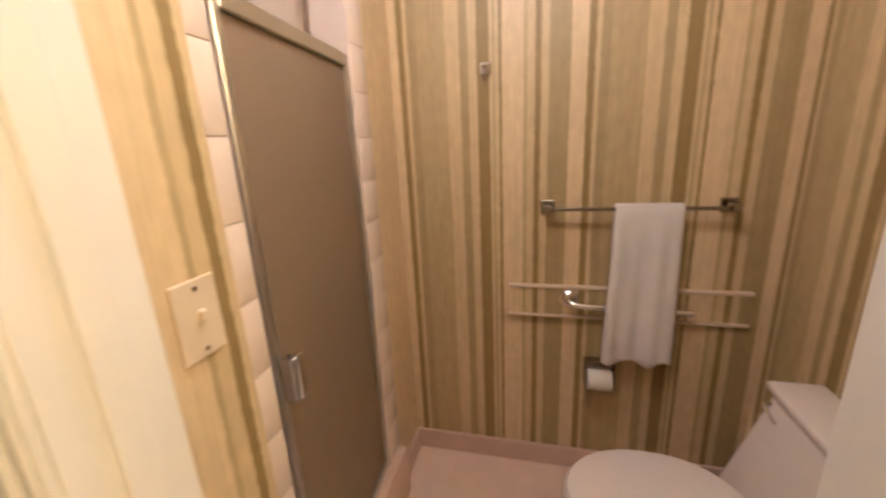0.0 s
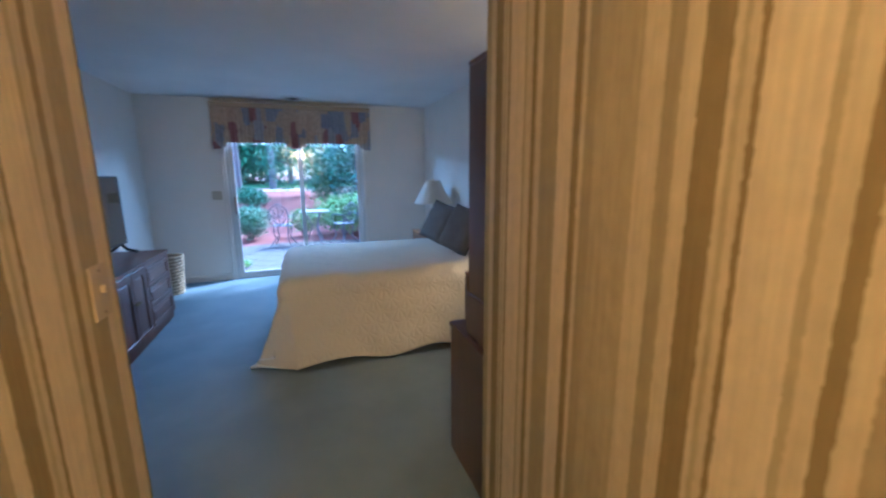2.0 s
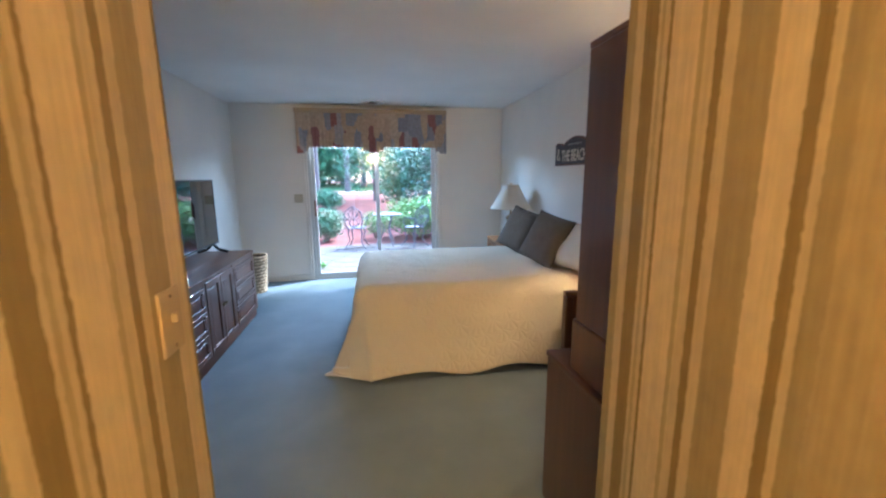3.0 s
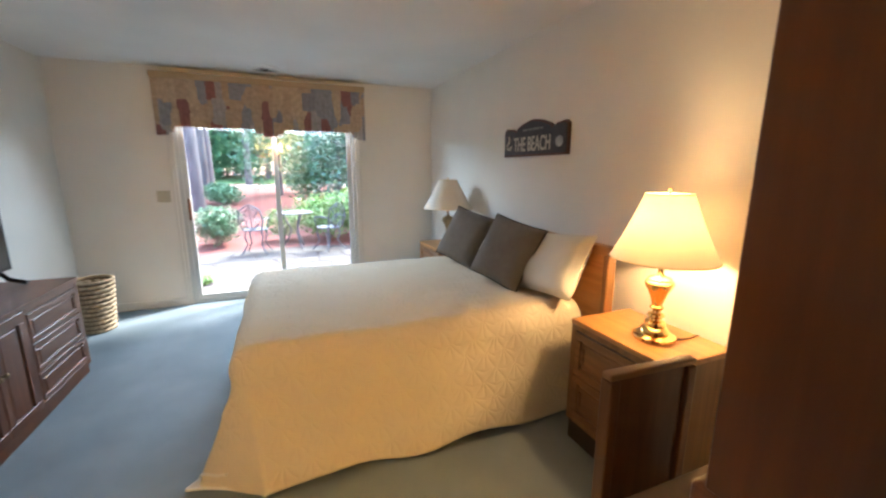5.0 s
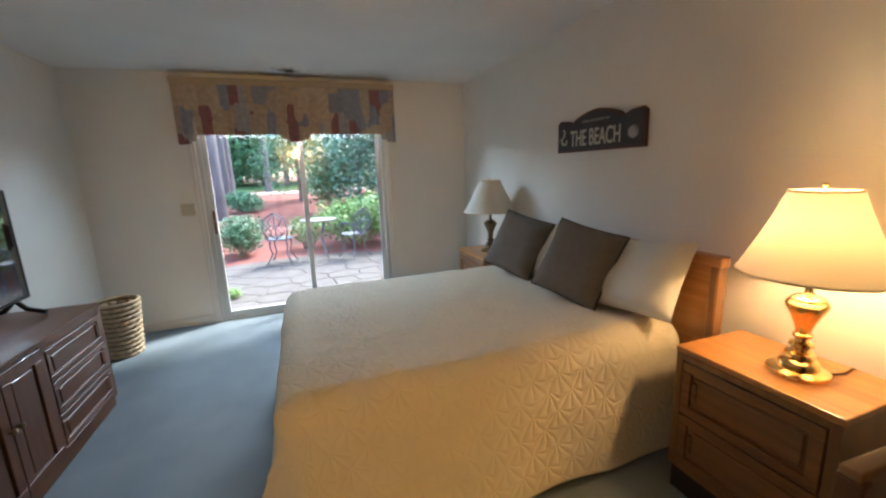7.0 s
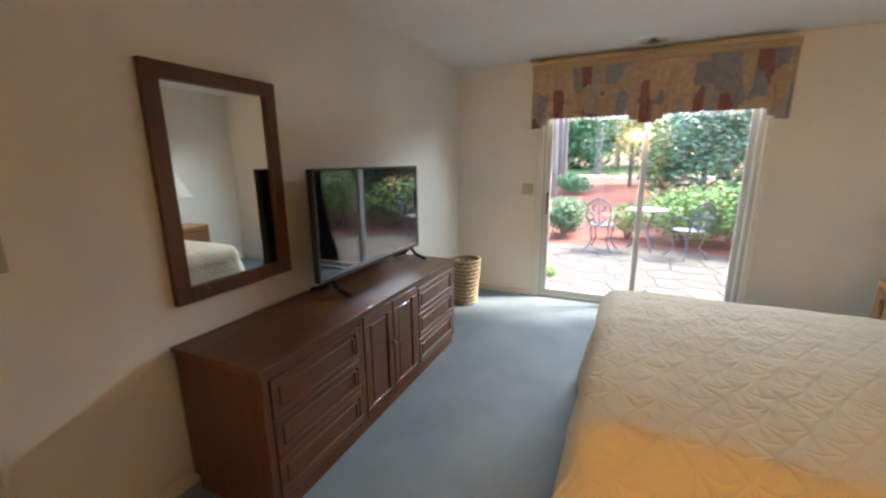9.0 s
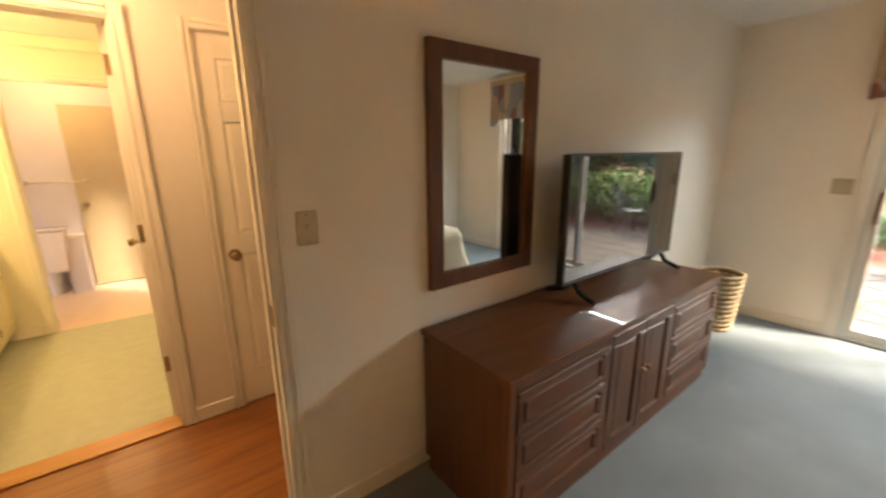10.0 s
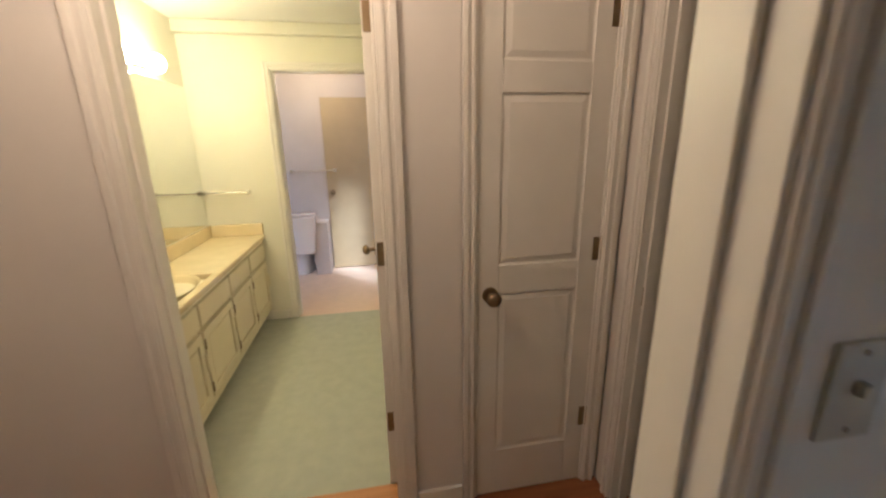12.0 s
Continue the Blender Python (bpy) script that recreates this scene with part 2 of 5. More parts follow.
WARM = (1.0, .60, .26)
LAMP = (-1.42, 2.44)
bulb_light = point("bedside_bulb", (LAMP[0], LAMP[1], 1.195), 1.3, WARM, .045)
bath_light = point("bath_ceiling_bulb", (1.20, 1.90, 2.25), 4.1, (1.0, .62, .34), .12)
pass_light = point("passage_wall_bulbs", (1.98, .88, 2.02), 6.0, (1.0, .55, .175), .15)
hall_light = point("hall_ceiling_bulb", (-.45, -1.56, 2.20), 1.8, (1.0, .65, .38), .14)
vanity_light = point("vanity_bulbs", (.33, -3.2, 1.92), .60, (1.0, .58, .095), .06)
sky_lamp = bpy.data.lights.new("sky_in_patio_door", "AREA")
sky_lamp.shape, sky_lamp.size, sky_lamp.size_y, sky_lamp.energy, sky_lamp.color = "RECTANGLE", 1.50, .03, 3.0, (.66, .83, 1.0)
sky_lamp.spread = radians(150)
sky_ob = new("sky_in_patio_door", sky_lamp)
sky_ob.matrix_world = look((-4.955, .84, 1.868), (-3.3, .84, .95))
inner_light = point("inner_bath_bulb", (-.3, -4.9, 2.1), 1.5, (1.0, .68, .36), .25)

# ---- large structure ----
CEIL = 2.41


def wall(name, axis, a0, a1, b0, b1, z1, holes, material, label, z0=0.0):
    """A wall along x or y from a0 to a1, b0 to b1 thick, with openings (from, to, bottom, top)."""
    bm = bmesh.new()
    cuts = sorted(holes)
    pos = a0
    spans = []
    for h0, h1, zb, zt in cuts:
        if h0 > pos:
            spans.append((pos, h0, z0, z1))
        if zb > z0:
            spans.append((h0, h1, z0, zb))
        if zt < z1:
            spans.append((h0, h1, zt, z1))
        pos = h1
    if pos < a1:
        spans.append((pos, a1, z0, z1))
    for s0, s1, q0, q1 in spans:
        if axis == "x":
            bx(bm, s0, s1, b0, b1, q0, q1)
        else:
            bx(bm, b0, b1, s0, s1, q0, q1)
    return struct(name, bm, material, label)


# bedroom
struct("floor_bedroom", box(-5.12, -.10, -1.06, 2.76, -.12, 0), M_CARPET, "grey-blue cut-pile carpet over the bedroom floor")
struct("floor_passage", box(-.10, 2.2, .41, 1.54, -.12, 0), M_CARPET, "grey-blue carpet in the passage")
wall("wall_west", "y", -1.12, 2.82, -5.15, -5.0, CEIL, [(-.06, 1.74, 0, 2.03)], M_WALL, "off-white painted wall with the patio door")
wall("wall_north", "x", -5.15, -.20, 2.70, 2.82, CEIL, [], M_WALL, "off-white painted wall behind the bed")
wall("wall_south", "x", -5.15, .02, -1.12, -1.0, CEIL, [(-1.18, -.40, 0, 2.03)], M_WALL, "off-white painted wall with the dresser and the door to the hall")
wall("wall_east_north", "y", 1.59, 2.70, -.28, -.18, CEIL, [], M_WALL, "off-white wall behind the bookcase")
wall("wall_east_south", "y", -1.0, .33, -.10, .02, CEIL, [], M_WALL, "off-white wall beside the passage")
wall("wall_passage_north", "x", -.28, 2.3, 1.475, 1.59, CEIL, [(.90, 1.555, 0, 2.03)], M_PAPER_N, "wall with striped beige and brown wallpaper")
wall("wall_passage_south", "x", -.10, 2.3, .33, .445, CEIL, [], M_PAPER_S, "wall with striped beige and brown wallpaper")
wall("wall_passage_east", "y", .47, 1.48, 2.2, 2.3, CEIL, [], M_PAPER_E, "wall with striped wallpaper")
struct("ceiling_bedroom", box(-5.15, -.10, -1.12, 2.82, CEIL, CEIL + .1), M_CEIL, "white textured ceiling")
struct("ceiling_passage", box(-.10, 2.3, .35, 3.0, CEIL, CEIL + .1), M_CEIL, "white ceiling")

# shower bathroom
BX, BY = 2.12, 2.82
struct("floor_shower_bath", box(.72, 2.24, 1.54, 2.90, -.12, 0), M_PINKFLOOR, "pinkish beige sheet floor")
wall("wall_bath_north", "x", -.2, 2.24, BY, 2.94, CEIL, [], M_PAPER, "wall with striped beige and brown wallpaper")
wall("wall_bath_east", "y", 1.59, BY, BX, 2.24, CEIL, [], M_PAPER_E, "wall with striped wallpaper beside the toilet")
wall("wall_bath_west_near", "y", 1.59, 1.768, .76, .86, CEIL, [], M_PAPER_W, "narrow wall strip beside the shower with striped wallpaper")
wall("wall_bath_west_far", "y", 2.56, BY, .62, .755, CEIL, [], M_PAPER, "narrow wall strip with striped wallpaper")

# hall
struct("floor_hall", box(-1.80, 1.1, -2.13, -1.06, -.12, 0), M_FLOORWOOD, "reddish brown hall boards")
wall("wall_hall_south", "x", -1.82, 1.2, -2.13, -2.01, CEIL, [(-1.66, -1.16, 0, 2.02), (-.88, -.12, 0, 2.02)], M_HALL, "pale wall between the hall and the bathroom")
wall("wall_hall_west", "y", -2.01, -1.12, -1.82, -1.72, CEIL, [(-1.905, -1.20, 0, 2.02)], M_HALL, "pale wall with a doorway to a dark room")
wall("wall_hall_east", "y", -2.01, -1.12, 1.1, 1.2, CEIL, [], M_HALL, "pale wall at the end of the hall")
wall("wall_hall_north", "x", .02, 1.1, -1.12, -1.0, CEIL, [], M_HALL, "pale hall wall")
struct("ceiling_hall", box(-1.90, 1.2, -2.13, -1.12, CEIL, CEIL + .1), M_CEIL, "white ceiling")
# dark room at the end of the hall; its lack of light is in the wall colour
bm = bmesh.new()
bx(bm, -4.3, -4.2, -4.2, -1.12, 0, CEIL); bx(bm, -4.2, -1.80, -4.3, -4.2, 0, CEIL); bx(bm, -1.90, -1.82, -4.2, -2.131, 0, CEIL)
struct("wall_dark_room", bm, M_UNLIT, "walls of the next room coloured dark as it is unlit")
struct("floor_dark_room", box(-4.2, -1.80, -4.2, -1.12, -.12, 0), M_CARPET, "carpet of the unlit room")
struct("ceiling_dark_room", box(-4.3, -1.90, -4.3, -1.12, CEIL, CEIL + .1), M_CEIL, "ceiling of the unlit room")
# closet behind the narrow door
struct("wall_closet", box(-1.80, -1.05, -2.8, -2.7, 0, CEIL), M_HALL, "back wall of the closet")

# vanity bathroom
VC = 2.30
struct("floor_vanity_bath", box(-1.05, .57, -4.05, -2.13, -.12, 0), M_AQUA, "pale blue-green sheet floor")
wall("wall_vanity_east", "y", -4.05, -2.13, .47, .57, CEIL, [], M_BATHWALL, "pale yellow-lit wall above the vanity")
wall("wall_vanity_west", "y", -4.05, -2.13, -1.05, -.95, CEIL, [], M_BATHWALL, "pale bathroom wall")
wall("wall_vanity_south", "x", -1.05, .57, -4.17, -4.05, CEIL, [(-.93, -.12, 0, 2.0)], M_BATHWALL, "pale bathroom wall with a doorway")
struct("ceiling_vanity_bath", box(-.95, .47, -4.05, -2.13, VC, VC + .1), M_CEIL, "white bathroom ceiling")
# inner bathroom
struct("floor_inner_bath", box(-1.4, .9, -5.55, -4.05, -.12, 0), M_PINKFLOOR, "pinkish tile floor of the inner bathroom")
wall("wall_inner_south", "x", -1.4, .9, -5.55, -5.45, CEIL, [], M_LAV, "pale lavender wall")
wall("wall_inner_east", "y", -5.45, -4.17, .8, .9, CEIL, [], M_LAV, "pale lavender wall")
wall("wall_inner_west", "y", -5.45, -4.17, -1.4, -1.3, CEIL, [], M_LAV, "pale lavender wall")
struct("ceiling_inner_bath", box(-1.4, .9, -5.55, -4.05, CEIL, CEIL + .1), M_CEIL, "white ceiling")

# ---- trim ----
def casing(name, axis, a0, a1, face, out, zt, w=.057, label="cream painted door casing", reveal=.0):
    """Moulded casing round an opening, on the face of a wall; out is +1 or -1."""
    bm = bmesh.new()

    def put(u0, u1, z0, z1, d):
        y0, y1 = sorted((face + out * .0005, face + out * d))
        if axis == "x":
            bx(bm, u0, u1, y0, y1, z0, z1, .002)
        else:
            bx(bm, y0, y1, u0, u1, z0, z1, .002)
    for s, e in ((a0, -1), (a1, 1)):
        for f0, f1, d in ((0, 1, .011), (.12, .36, .016), (.60, 1.0, .019)):
            u = sorted((s + e * w * f0, s + e * w * f1))
            put(u[0], u[1], 0, zt + w * f1, d)
    for f0, f1, d in ((0, 1, .0112), (.12, .36, .0162), (.60, 1.0, .0192)):
        put(a0 + .0005, a1 - .0005, zt + w * f0, zt + w * f1, d)
    return struct(name, bm, M_TRIM, label)


def jamb(name, axis, a0, a1, b0, b1, zt, t=.018, label="cream painted door jamb", stop=True):
    bm = bmesh.new()

    def put(u0, u1, v0, v1, z0, z1):
        if axis == "x":
            bx(bm, u0, u1, v0, v1, z0, z1, .0015)
        else:
            bx(bm, v0, v1, u0, u1, z0, z1, .0015)
    put(a0, a0 + t, b0, b1, 0, zt)
    put(a1 - t, a1, b0, b1, 0, zt)
    put(a0 + t, a1 - t, b0, b1, zt - t, zt)
    if stop:
        m = (b0 + b1) / 2
        put(a0 + t, a0 + t + .010, m - .018, m + .018, 0, zt - t)
        put(a1 - t - .010, a1 - t, m - .018, m + .018, 0, zt - t)
    return struct(name, bm, M_TRIM, label)


casing("trim_bath_door", "x", .915, 1.54, 1.475, -1, 2.02)
jamb("trim_bath_jamb", "x", .90, 1.555, 1.473, 1.592, 2.03)
casing("trim_bedroom_door_hall_side", "x", -1.17, -.41, -1.12, -1, 2.02)
casing("trim_bedroom_door", "x", -1.17, -.41, -1.0, 1, 2.02, w=.05)
jamb("trim_bedroom_jamb", "x", -1.18, -.40, -1.122, -.998, 2.03)
casing("trim_vanity_bath_door", "x", -.87, -.13, -2.01, 1, 2.01)
jamb("trim_vanity_bath_jamb", "x", -.88, -.12, -2.132, -2.008, 2.02)
casing("trim_closet_door", "x", -1.65, -1.17, -2.01, 1, 2.01, w=.05)
jamb("trim_closet_jamb", "x", -1.66, -1.16, -2.132, -2.008, 2.02, stop=False)
casing("trim_dark_room_door", "y", -1.895, -1.21, -1.72, 1, 2.01, w=.042)
jamb("trim_dark_room_jamb", "y", -1.905, -1.20, -1.822, -1.718, 2.02)
casing("trim_inner_bath_door", "x", -.92, -.13, -4.05, 1, 1.99, w=.05)
jamb("trim_inner_bath_jamb", "x", -.93, -.12, -4.172, -4.048, 2.0)


def baseboard(name, runs, h=.085, material=M_TRIM, label="painted baseboard"):
    bm = bmesh.new()
    for x0, x1, y0, y1 in runs:
        bx(bm, x0, x1, y0, y1, 0, h, .003)
    return struct(name, bm, material, label)


baseboard("baseboard_bedroom", [(-4.999, -1.225, -1.0, -.988), (-.408, -.11, -1.0, -.988), (-4.999, -.281, 2.688, 2.70), (-5.0, -4.988, -.987, -.12),
                                (-5.0, -4.988, 1.80, 2.687), (-.112, -.10, -.987, .33)])
baseboard("baseboard_hall", [(-1.115, -.93, -2.01, -1.997), (-.07, 1.099, -2.01, -1.997)], .08)
baseboard("baseboard_vanity_bath", [(-.07, .15, -4.05, -4.036)], .08)
baseboard("baseboard_cove_bath", [(.756, 2.119, 2.805, BY), (.755, .770, 2.565, 2.805), (2.105, BX, 1.60, 2.804)], .10, M_PINKBASE, "pinkish coved floor edge")


# ---- doors ----
def door_leaf(bm_body, w, h, cols, th=.035, rails=((.0, .22), (.92, 1.03), (1.62, 1.72), (1.92, 2.03))):
    """A panelled leaf from x 0 to w, centred on y 0; panels are raised fields in sunk frames."""
    st = .10 if cols == 2 else .085
    xs = [(st, w / 2 - .045), (w / 2 + .045, w - st)] if cols == 2 else [(st, w - st)]
    zs = [(rails[i][1] * h / 2.03, rails[i + 1][0] * h / 2.03) for i in range(len(rails) - 1)]
    ux = [0] + [v for p in xs for v in p] + [w]
    for i in range(0, len(ux), 2):
        bx(bm_body, ux[i], ux[i + 1], -th / 2, th / 2, 0, h, .0015)
    for x0, x1 in xs:
        zz = [0] + [v for p in zs for v in p] + [h]
        for i in range(0, len(zz), 2):
            bx(bm_body, x0, x1, -th / 2, th / 2, zz[i], zz[i + 1], .0015)
    return xs, zs, th


def panel(x0, x1, z0, z1, th):
    """A raised panel field on both faces."""
    bm = bmesh.new()
    m = .028
    for s in (-1, 1):
        outer = [(x0, s * (th / 2 - .006), z0), (x1, s * (th / 2 - .006), z0), (x1, s * (th / 2 - .006), z1), (x0, s * (th / 2 - .006), z1)]
        inner = [(x0 + m, s * (th / 2 - .002), z0 + m), (x1 - m, s * (th / 2 - .002), z0 + m), (x1 - m, s * (th / 2 - .002), z1 - m), (x0 + m, s * (th / 2 - .002), z1 - m)]
        lip = [(x0 + .008, s * (th / 2 - .007), z0 + .008), (x1 - .008, s * (th / 2 - .007), z0 + .008), (x1 - .008, s * (th / 2 - .007), z1 - .008), (x0 + .008, s * (th / 2 - .007), z1 - .008)]
        o, l, i = ([bm.verts.new(p) for p in q] for q in (outer, lip, inner))
        for k in range(4):
            bm.faces.new((o[k], o[(k + 1) % 4], l[(k + 1) % 4], l[k]))
            bm.faces.new((l[k], l[(k + 1) % 4], i[(k + 1) % 4], i[k]))
        bm.faces.new(i)
    return bm


def knob(parent, x, z, th, material=M_ABRASS, sides=(-1, 1)):
    for s in sides:
        bm = bmesh.new()
        cyl(bm, (x, s * th / 2, z), (x, s * (th / 2 + .006), z), .030, n=24)
        cyl(bm, (x, s * (th / 2 + .006), z), (x, s * (th / 2 + .035), z), .010)
        ball(bm, (x, s * (th / 2 + .050), z), .027, (1, .72, 1), 20)
        part("door_knob", bm, material, parent, "aged brass door knob", True)


def hinges(parent, x, y, zs, w=.035, label="brass hinge", yd=.0):
    for z in zs:
        bm = bmesh.new()
        bx(bm, x - .003, x + w, y - .0015, y + .0015, z - .044, z + .044)
        cyl(bm, (x, y, z - .046), (x, y, z + .046), .006, n=10)
        part("hinge", bm, M_ABRASS, parent, label, True)


def door(name, label, w, h, cols, m, knob_x=None, knob_z=.905, sides=(-1, 1), material=None, hinge=True, hy=None):
    root = thing(name, label, "door", m)
    tagged(root, kind="structure")
    bm = bmesh.new()
    xs, zs, th = door_leaf(bm, w, h, cols)
    part("leaf_frame", bm, material or M_TRIM, root)
    for x0, x1 in xs:
        for z0, z1 in zs:
            part("panel", panel(x0, x1, z0, z1, th), material or M_TRIM, root)
    if knob_x is not None:
        knob(root, knob_x, knob_z, th, sides=sides)
    if hinge:
        hinges(root, -.004, -th / 2 if hy is None else hy, (.325, 1.055, 1.84))
    return root


# closet door: hinged on the west side, knob on the east side
door("door_closet", "closed narrow cream three-panel door with a brass knob", .478, 2.0, 1, pose(-1.649, -2.030, .004), knob_x=.425, sides=(1,), hy=.0185)
# vanity bathroom door, open into the bathroom
door("door_vanity_bath", "open cream six-panel door folded back into the bathroom", .68, 2.0, 2, pose(-.841, -2.142, .004, 0, 0, -90), knob_x=.62, hinge=False)
# bedroom door, open into the room
door("door_bedroom", "open cream six-panel door standing in the bedroom", .69, 2.0, 2, pose(-.4425, -.992, .008, 0, 0, 90), knob_x=.62, hinge=False)
inner_door = tagged(thing("door_inner_bath", "closed flat tan door with a brass knob in the inner bathroom", "door", pose(-1.02, -5.425, .01)), kind="structure")
part("leaf", box(0, .70, -.018, .018, 0, 1.93, .002), mat("tan_door_paint", (.42, .32, .19), .5, var=.04), inner_door)
knob(inner_door, .64, .905, .036, sides=(1,))
# hinge leaves and strikes on the jambs
for z in (.325, 1.055, 1.84):
    bm = bmesh.new()
    bx(bm, -.858, -.828, -2.1405, -2.1375, z - .045, z + .045)
    cyl(bm, (-.861, -2.134, z - .045), (-.861, -2.134, z + .045), .006, n=10)
    solo("door_hinge", bm, M_ABRASS, "aged brass hinge on the bathroom door jamb", "hinge", True, group="hinges of the vanity bathroom door")
bm = bmesh.new()
bx(bm, .9178, .9205, 1.494, 1.512, .925, .99)
solo("strike_plate", bm, M_ABRASS, "dark brass strike plate on the bathroom door jamb", "strike plate")
bm = bmesh.new()
bx(bm, -1.1625, -1.1595, -1.045, -1.005, .87, .94)
solo("strike_plate", bm, M_ABRASS, "brass strike plate on the bedroom door jamb", "strike plate")
bm = bmesh.new()
bx(bm, -1.79, -1.75, -1.888, -1.885, .87, .94)
solo("strike_plate", bm, M_ABRASS, "brass strike plate on the jamb of the dark room", "strike plate")

# ---- patio door and valance ----
patio = tagged(thing("window_1", "white-framed sliding glass patio door with two panes", "patio door"), kind="structure")
bm = bmesh.new()
for y0, y1, z0, z1 in ((-.06, -.02, 0, 2.03), (1.70, 1.74, 0, 2.03), (-.02, 1.70, 1.99, 2.03), (-.02, 1.70, 0, .03)):
    bx(bm, -5.13, -5.005, y0, y1, z0, z1, .003)
part("window_frame", bm, M_ALU_WHITE := mat("white_aluminium", (.62, .62, .60), .35, .0, var=.03), patio, "pale aluminium frame")
for k, (y0, y1, x) in enumerate(((-.02, .895, -5.035), (.845, 1.70, -5.085))):
    bm = bmesh.new()
    for a, b, c, d in ((y0, y0 + .045, .03, 1.99), (y1 - .045, y1, .03, 1.99), (y0 + .045, y1 - .045, 1.94, 1.99), (y0 + .045, y1 - .045, .03, .09)):
        bx(bm, x - .016, x + .016, a, b, c, d, .002)
    sash = part("sash", bm, M_ALU_WHITE, patio, "pale sliding sash frame")
    pane = part("pane", box(x - .003, x + .003, y0 + .045, y1 - .045, .09, 1.94), M_GLASS, sash, "clear glass")
    pane.visible_shadow = False
bm = bmesh.new()
bx(bm, -5.018, -4.985, .000, .020, .93, 1.12, .004)
bx(bm, -4.985, -4.970, .000, .022, .91, 1.14, .005)
part("handle", bm, M_DWOODZ, patio, "brown upright pull handle")
casing("trim_patio_door", "y", -.06, 1.74, -5.0, 1, 2.03, w=.06, label="white painted casing round the patio door")


def patch_cloth(name):
    """Printed cloth of uneven blocks: tan, grey-blue and dark red."""
    m = bpy.data.materials.new(name)
    m.use_nodes = True
    t = m.node_tree
    b = t.nodes["Principled BSDF"]
    b.inputs["Roughness"].default_value = .9
    co = t.nodes.new("ShaderNodeTexCoord")
    nz = t.nodes.new("ShaderNodeTexNoise")
    nz.inputs["Scale"].default_value = 9
    t.links.new(co.outputs["Object"], nz.inputs[0])
    mx = t.nodes.new("ShaderNodeVectorMath")
    mx.operation = "MULTIPLY_ADD"
    mx.inputs[1].default_value = (.010, .010, .010)
    t.links.new(nz.outputs["Color"], mx.inputs[0])
    t.links.new(co.outputs["Object"], mx.inputs[2])
    mp = t.nodes.new("ShaderNodeMapping")
    mp.inputs["Scale"].default_value = (3, 10.5, 4.2)
    t.links.new(mx.outputs[0], mp.inputs[0])
    vo = t.nodes.new("ShaderNodeTexVoronoi")
    vo.distance = "CHEBYCHEV"
    vo.inputs["Scale"].default_value = 1.0
    t.links.new(mp.outputs[0], vo.inputs[0])
    sp = t.nodes.new("ShaderNodeSeparateColor")
    t.links.new(vo.outputs["Color"], sp.inputs[0])
    ramp = t.nodes.new("ShaderNodeValToRGB")
    ramp.color_ramp.interpolation = "CONSTANT"
    cols = [(0, (.46, .35, .25)), (.22, (.24, .25, .29)), (.42, (.42, .31, .22)), (.56, (.23, .105, .10)), (.68, (.33, .31, .32)), (.82, (.40, .30, .22)), (.92, (.21, .21, .25))]
    e = ramp.color_ramp.elements
    e[0].color = (*cols[0][1], 1)
    e[1].position, e[1].color = cols[1][0], (*cols[1][1], 1)
    for p, c in cols[2:]:
        e.new(p).color = (*c, 1)
    t.links.new(sp.outputs[0], ramp.inputs[0])
    n2 = t.nodes.new("ShaderNodeTexNoise")
    n2.inputs["Scale"].default_value, n2.inputs["Detail"].default_value = 24, 3
    t.links.new(co.outputs["Object"], n2.inputs[0])
    mr = t.nodes.new("ShaderNodeMapRange")
    mr.inputs[1].default_value, mr.inputs[2].default_value, mr.inputs[3].default_value, mr.inputs[4].default_value = .3, .7, .84, 1.16
    t.links.new(n2.outputs[0], mr.inputs[0])
    mul = t.nodes.new("ShaderNodeVectorMath")
    mul.operation = "SCALE"
    t.links.new(ramp.outputs[0], mul.inputs[0])
    t.links.new(mr.outputs[0], mul.inputs["Scale"])
    t.links.new(mul.outputs[0], b.inputs["Base Color"])
    return m


M_PATCH = patch_cloth("printed_valance_cloth")
M_TAN = mat("tan_cloth", (.44, .33, .21), .85, var=.05, scale=12, bump=.3)
val = thing("valance", "printed cloth valance in tan, grey and dark red above the door", "valance")
V0, V1, VX = -.16, 1.84, -4.875


def valance_bottom(y):
    """The stepped lower edge."""
    s = abs(y - (V0 + V1) / 2)
    if s < .07:
        return 1.775
    if s < .135:
        return 1.80
    if s > .91:
        return 1.765
    if s > .86:
        return 1.79
    return 1.845


bm = bmesh.new()
n = 200
cols = []
for i in range(n + 1):
    y = V0 + (V1 - V0) * i / n
    z0 = valance_bottom(y)
    w = .006 * math.sin(i * .55) + .004 * math.sin(i * 1.31)
    cols.append([[bm.verts.new((VX + w * (1 - k / 3) + o, y, z0 + (2.285 - z0) * k / 3)) for k in range(4)] for o in (0, -.012)])
for a, b in zip(cols, cols[1:]):
    for s in (0, 1):
        for k in range(3):
            bm.faces.new((a[s][k], b[s][k], b[s][k + 1], a[s][k + 1]))
    bm.faces.new((a[0][0], b[0][0], b[1][0], a[1][0]))
    bm.faces.new((a[0][3], b[0][3], b[1][3], a[1][3]))
part("front_cloth", bm, M_PATCH, val)
for y in (V0, V1):
    part("side_cloth", box(-4.999, VX - .004, y - .006, y + .006, 1.765, 2.285), M_PATCH, val)
part("cornice_board", box(-4.999, VX + .010, V0 - .012, V1 + .012, 2.287, 2.345, .006), M_TAN, val, "tan cloth-covered cornice board")

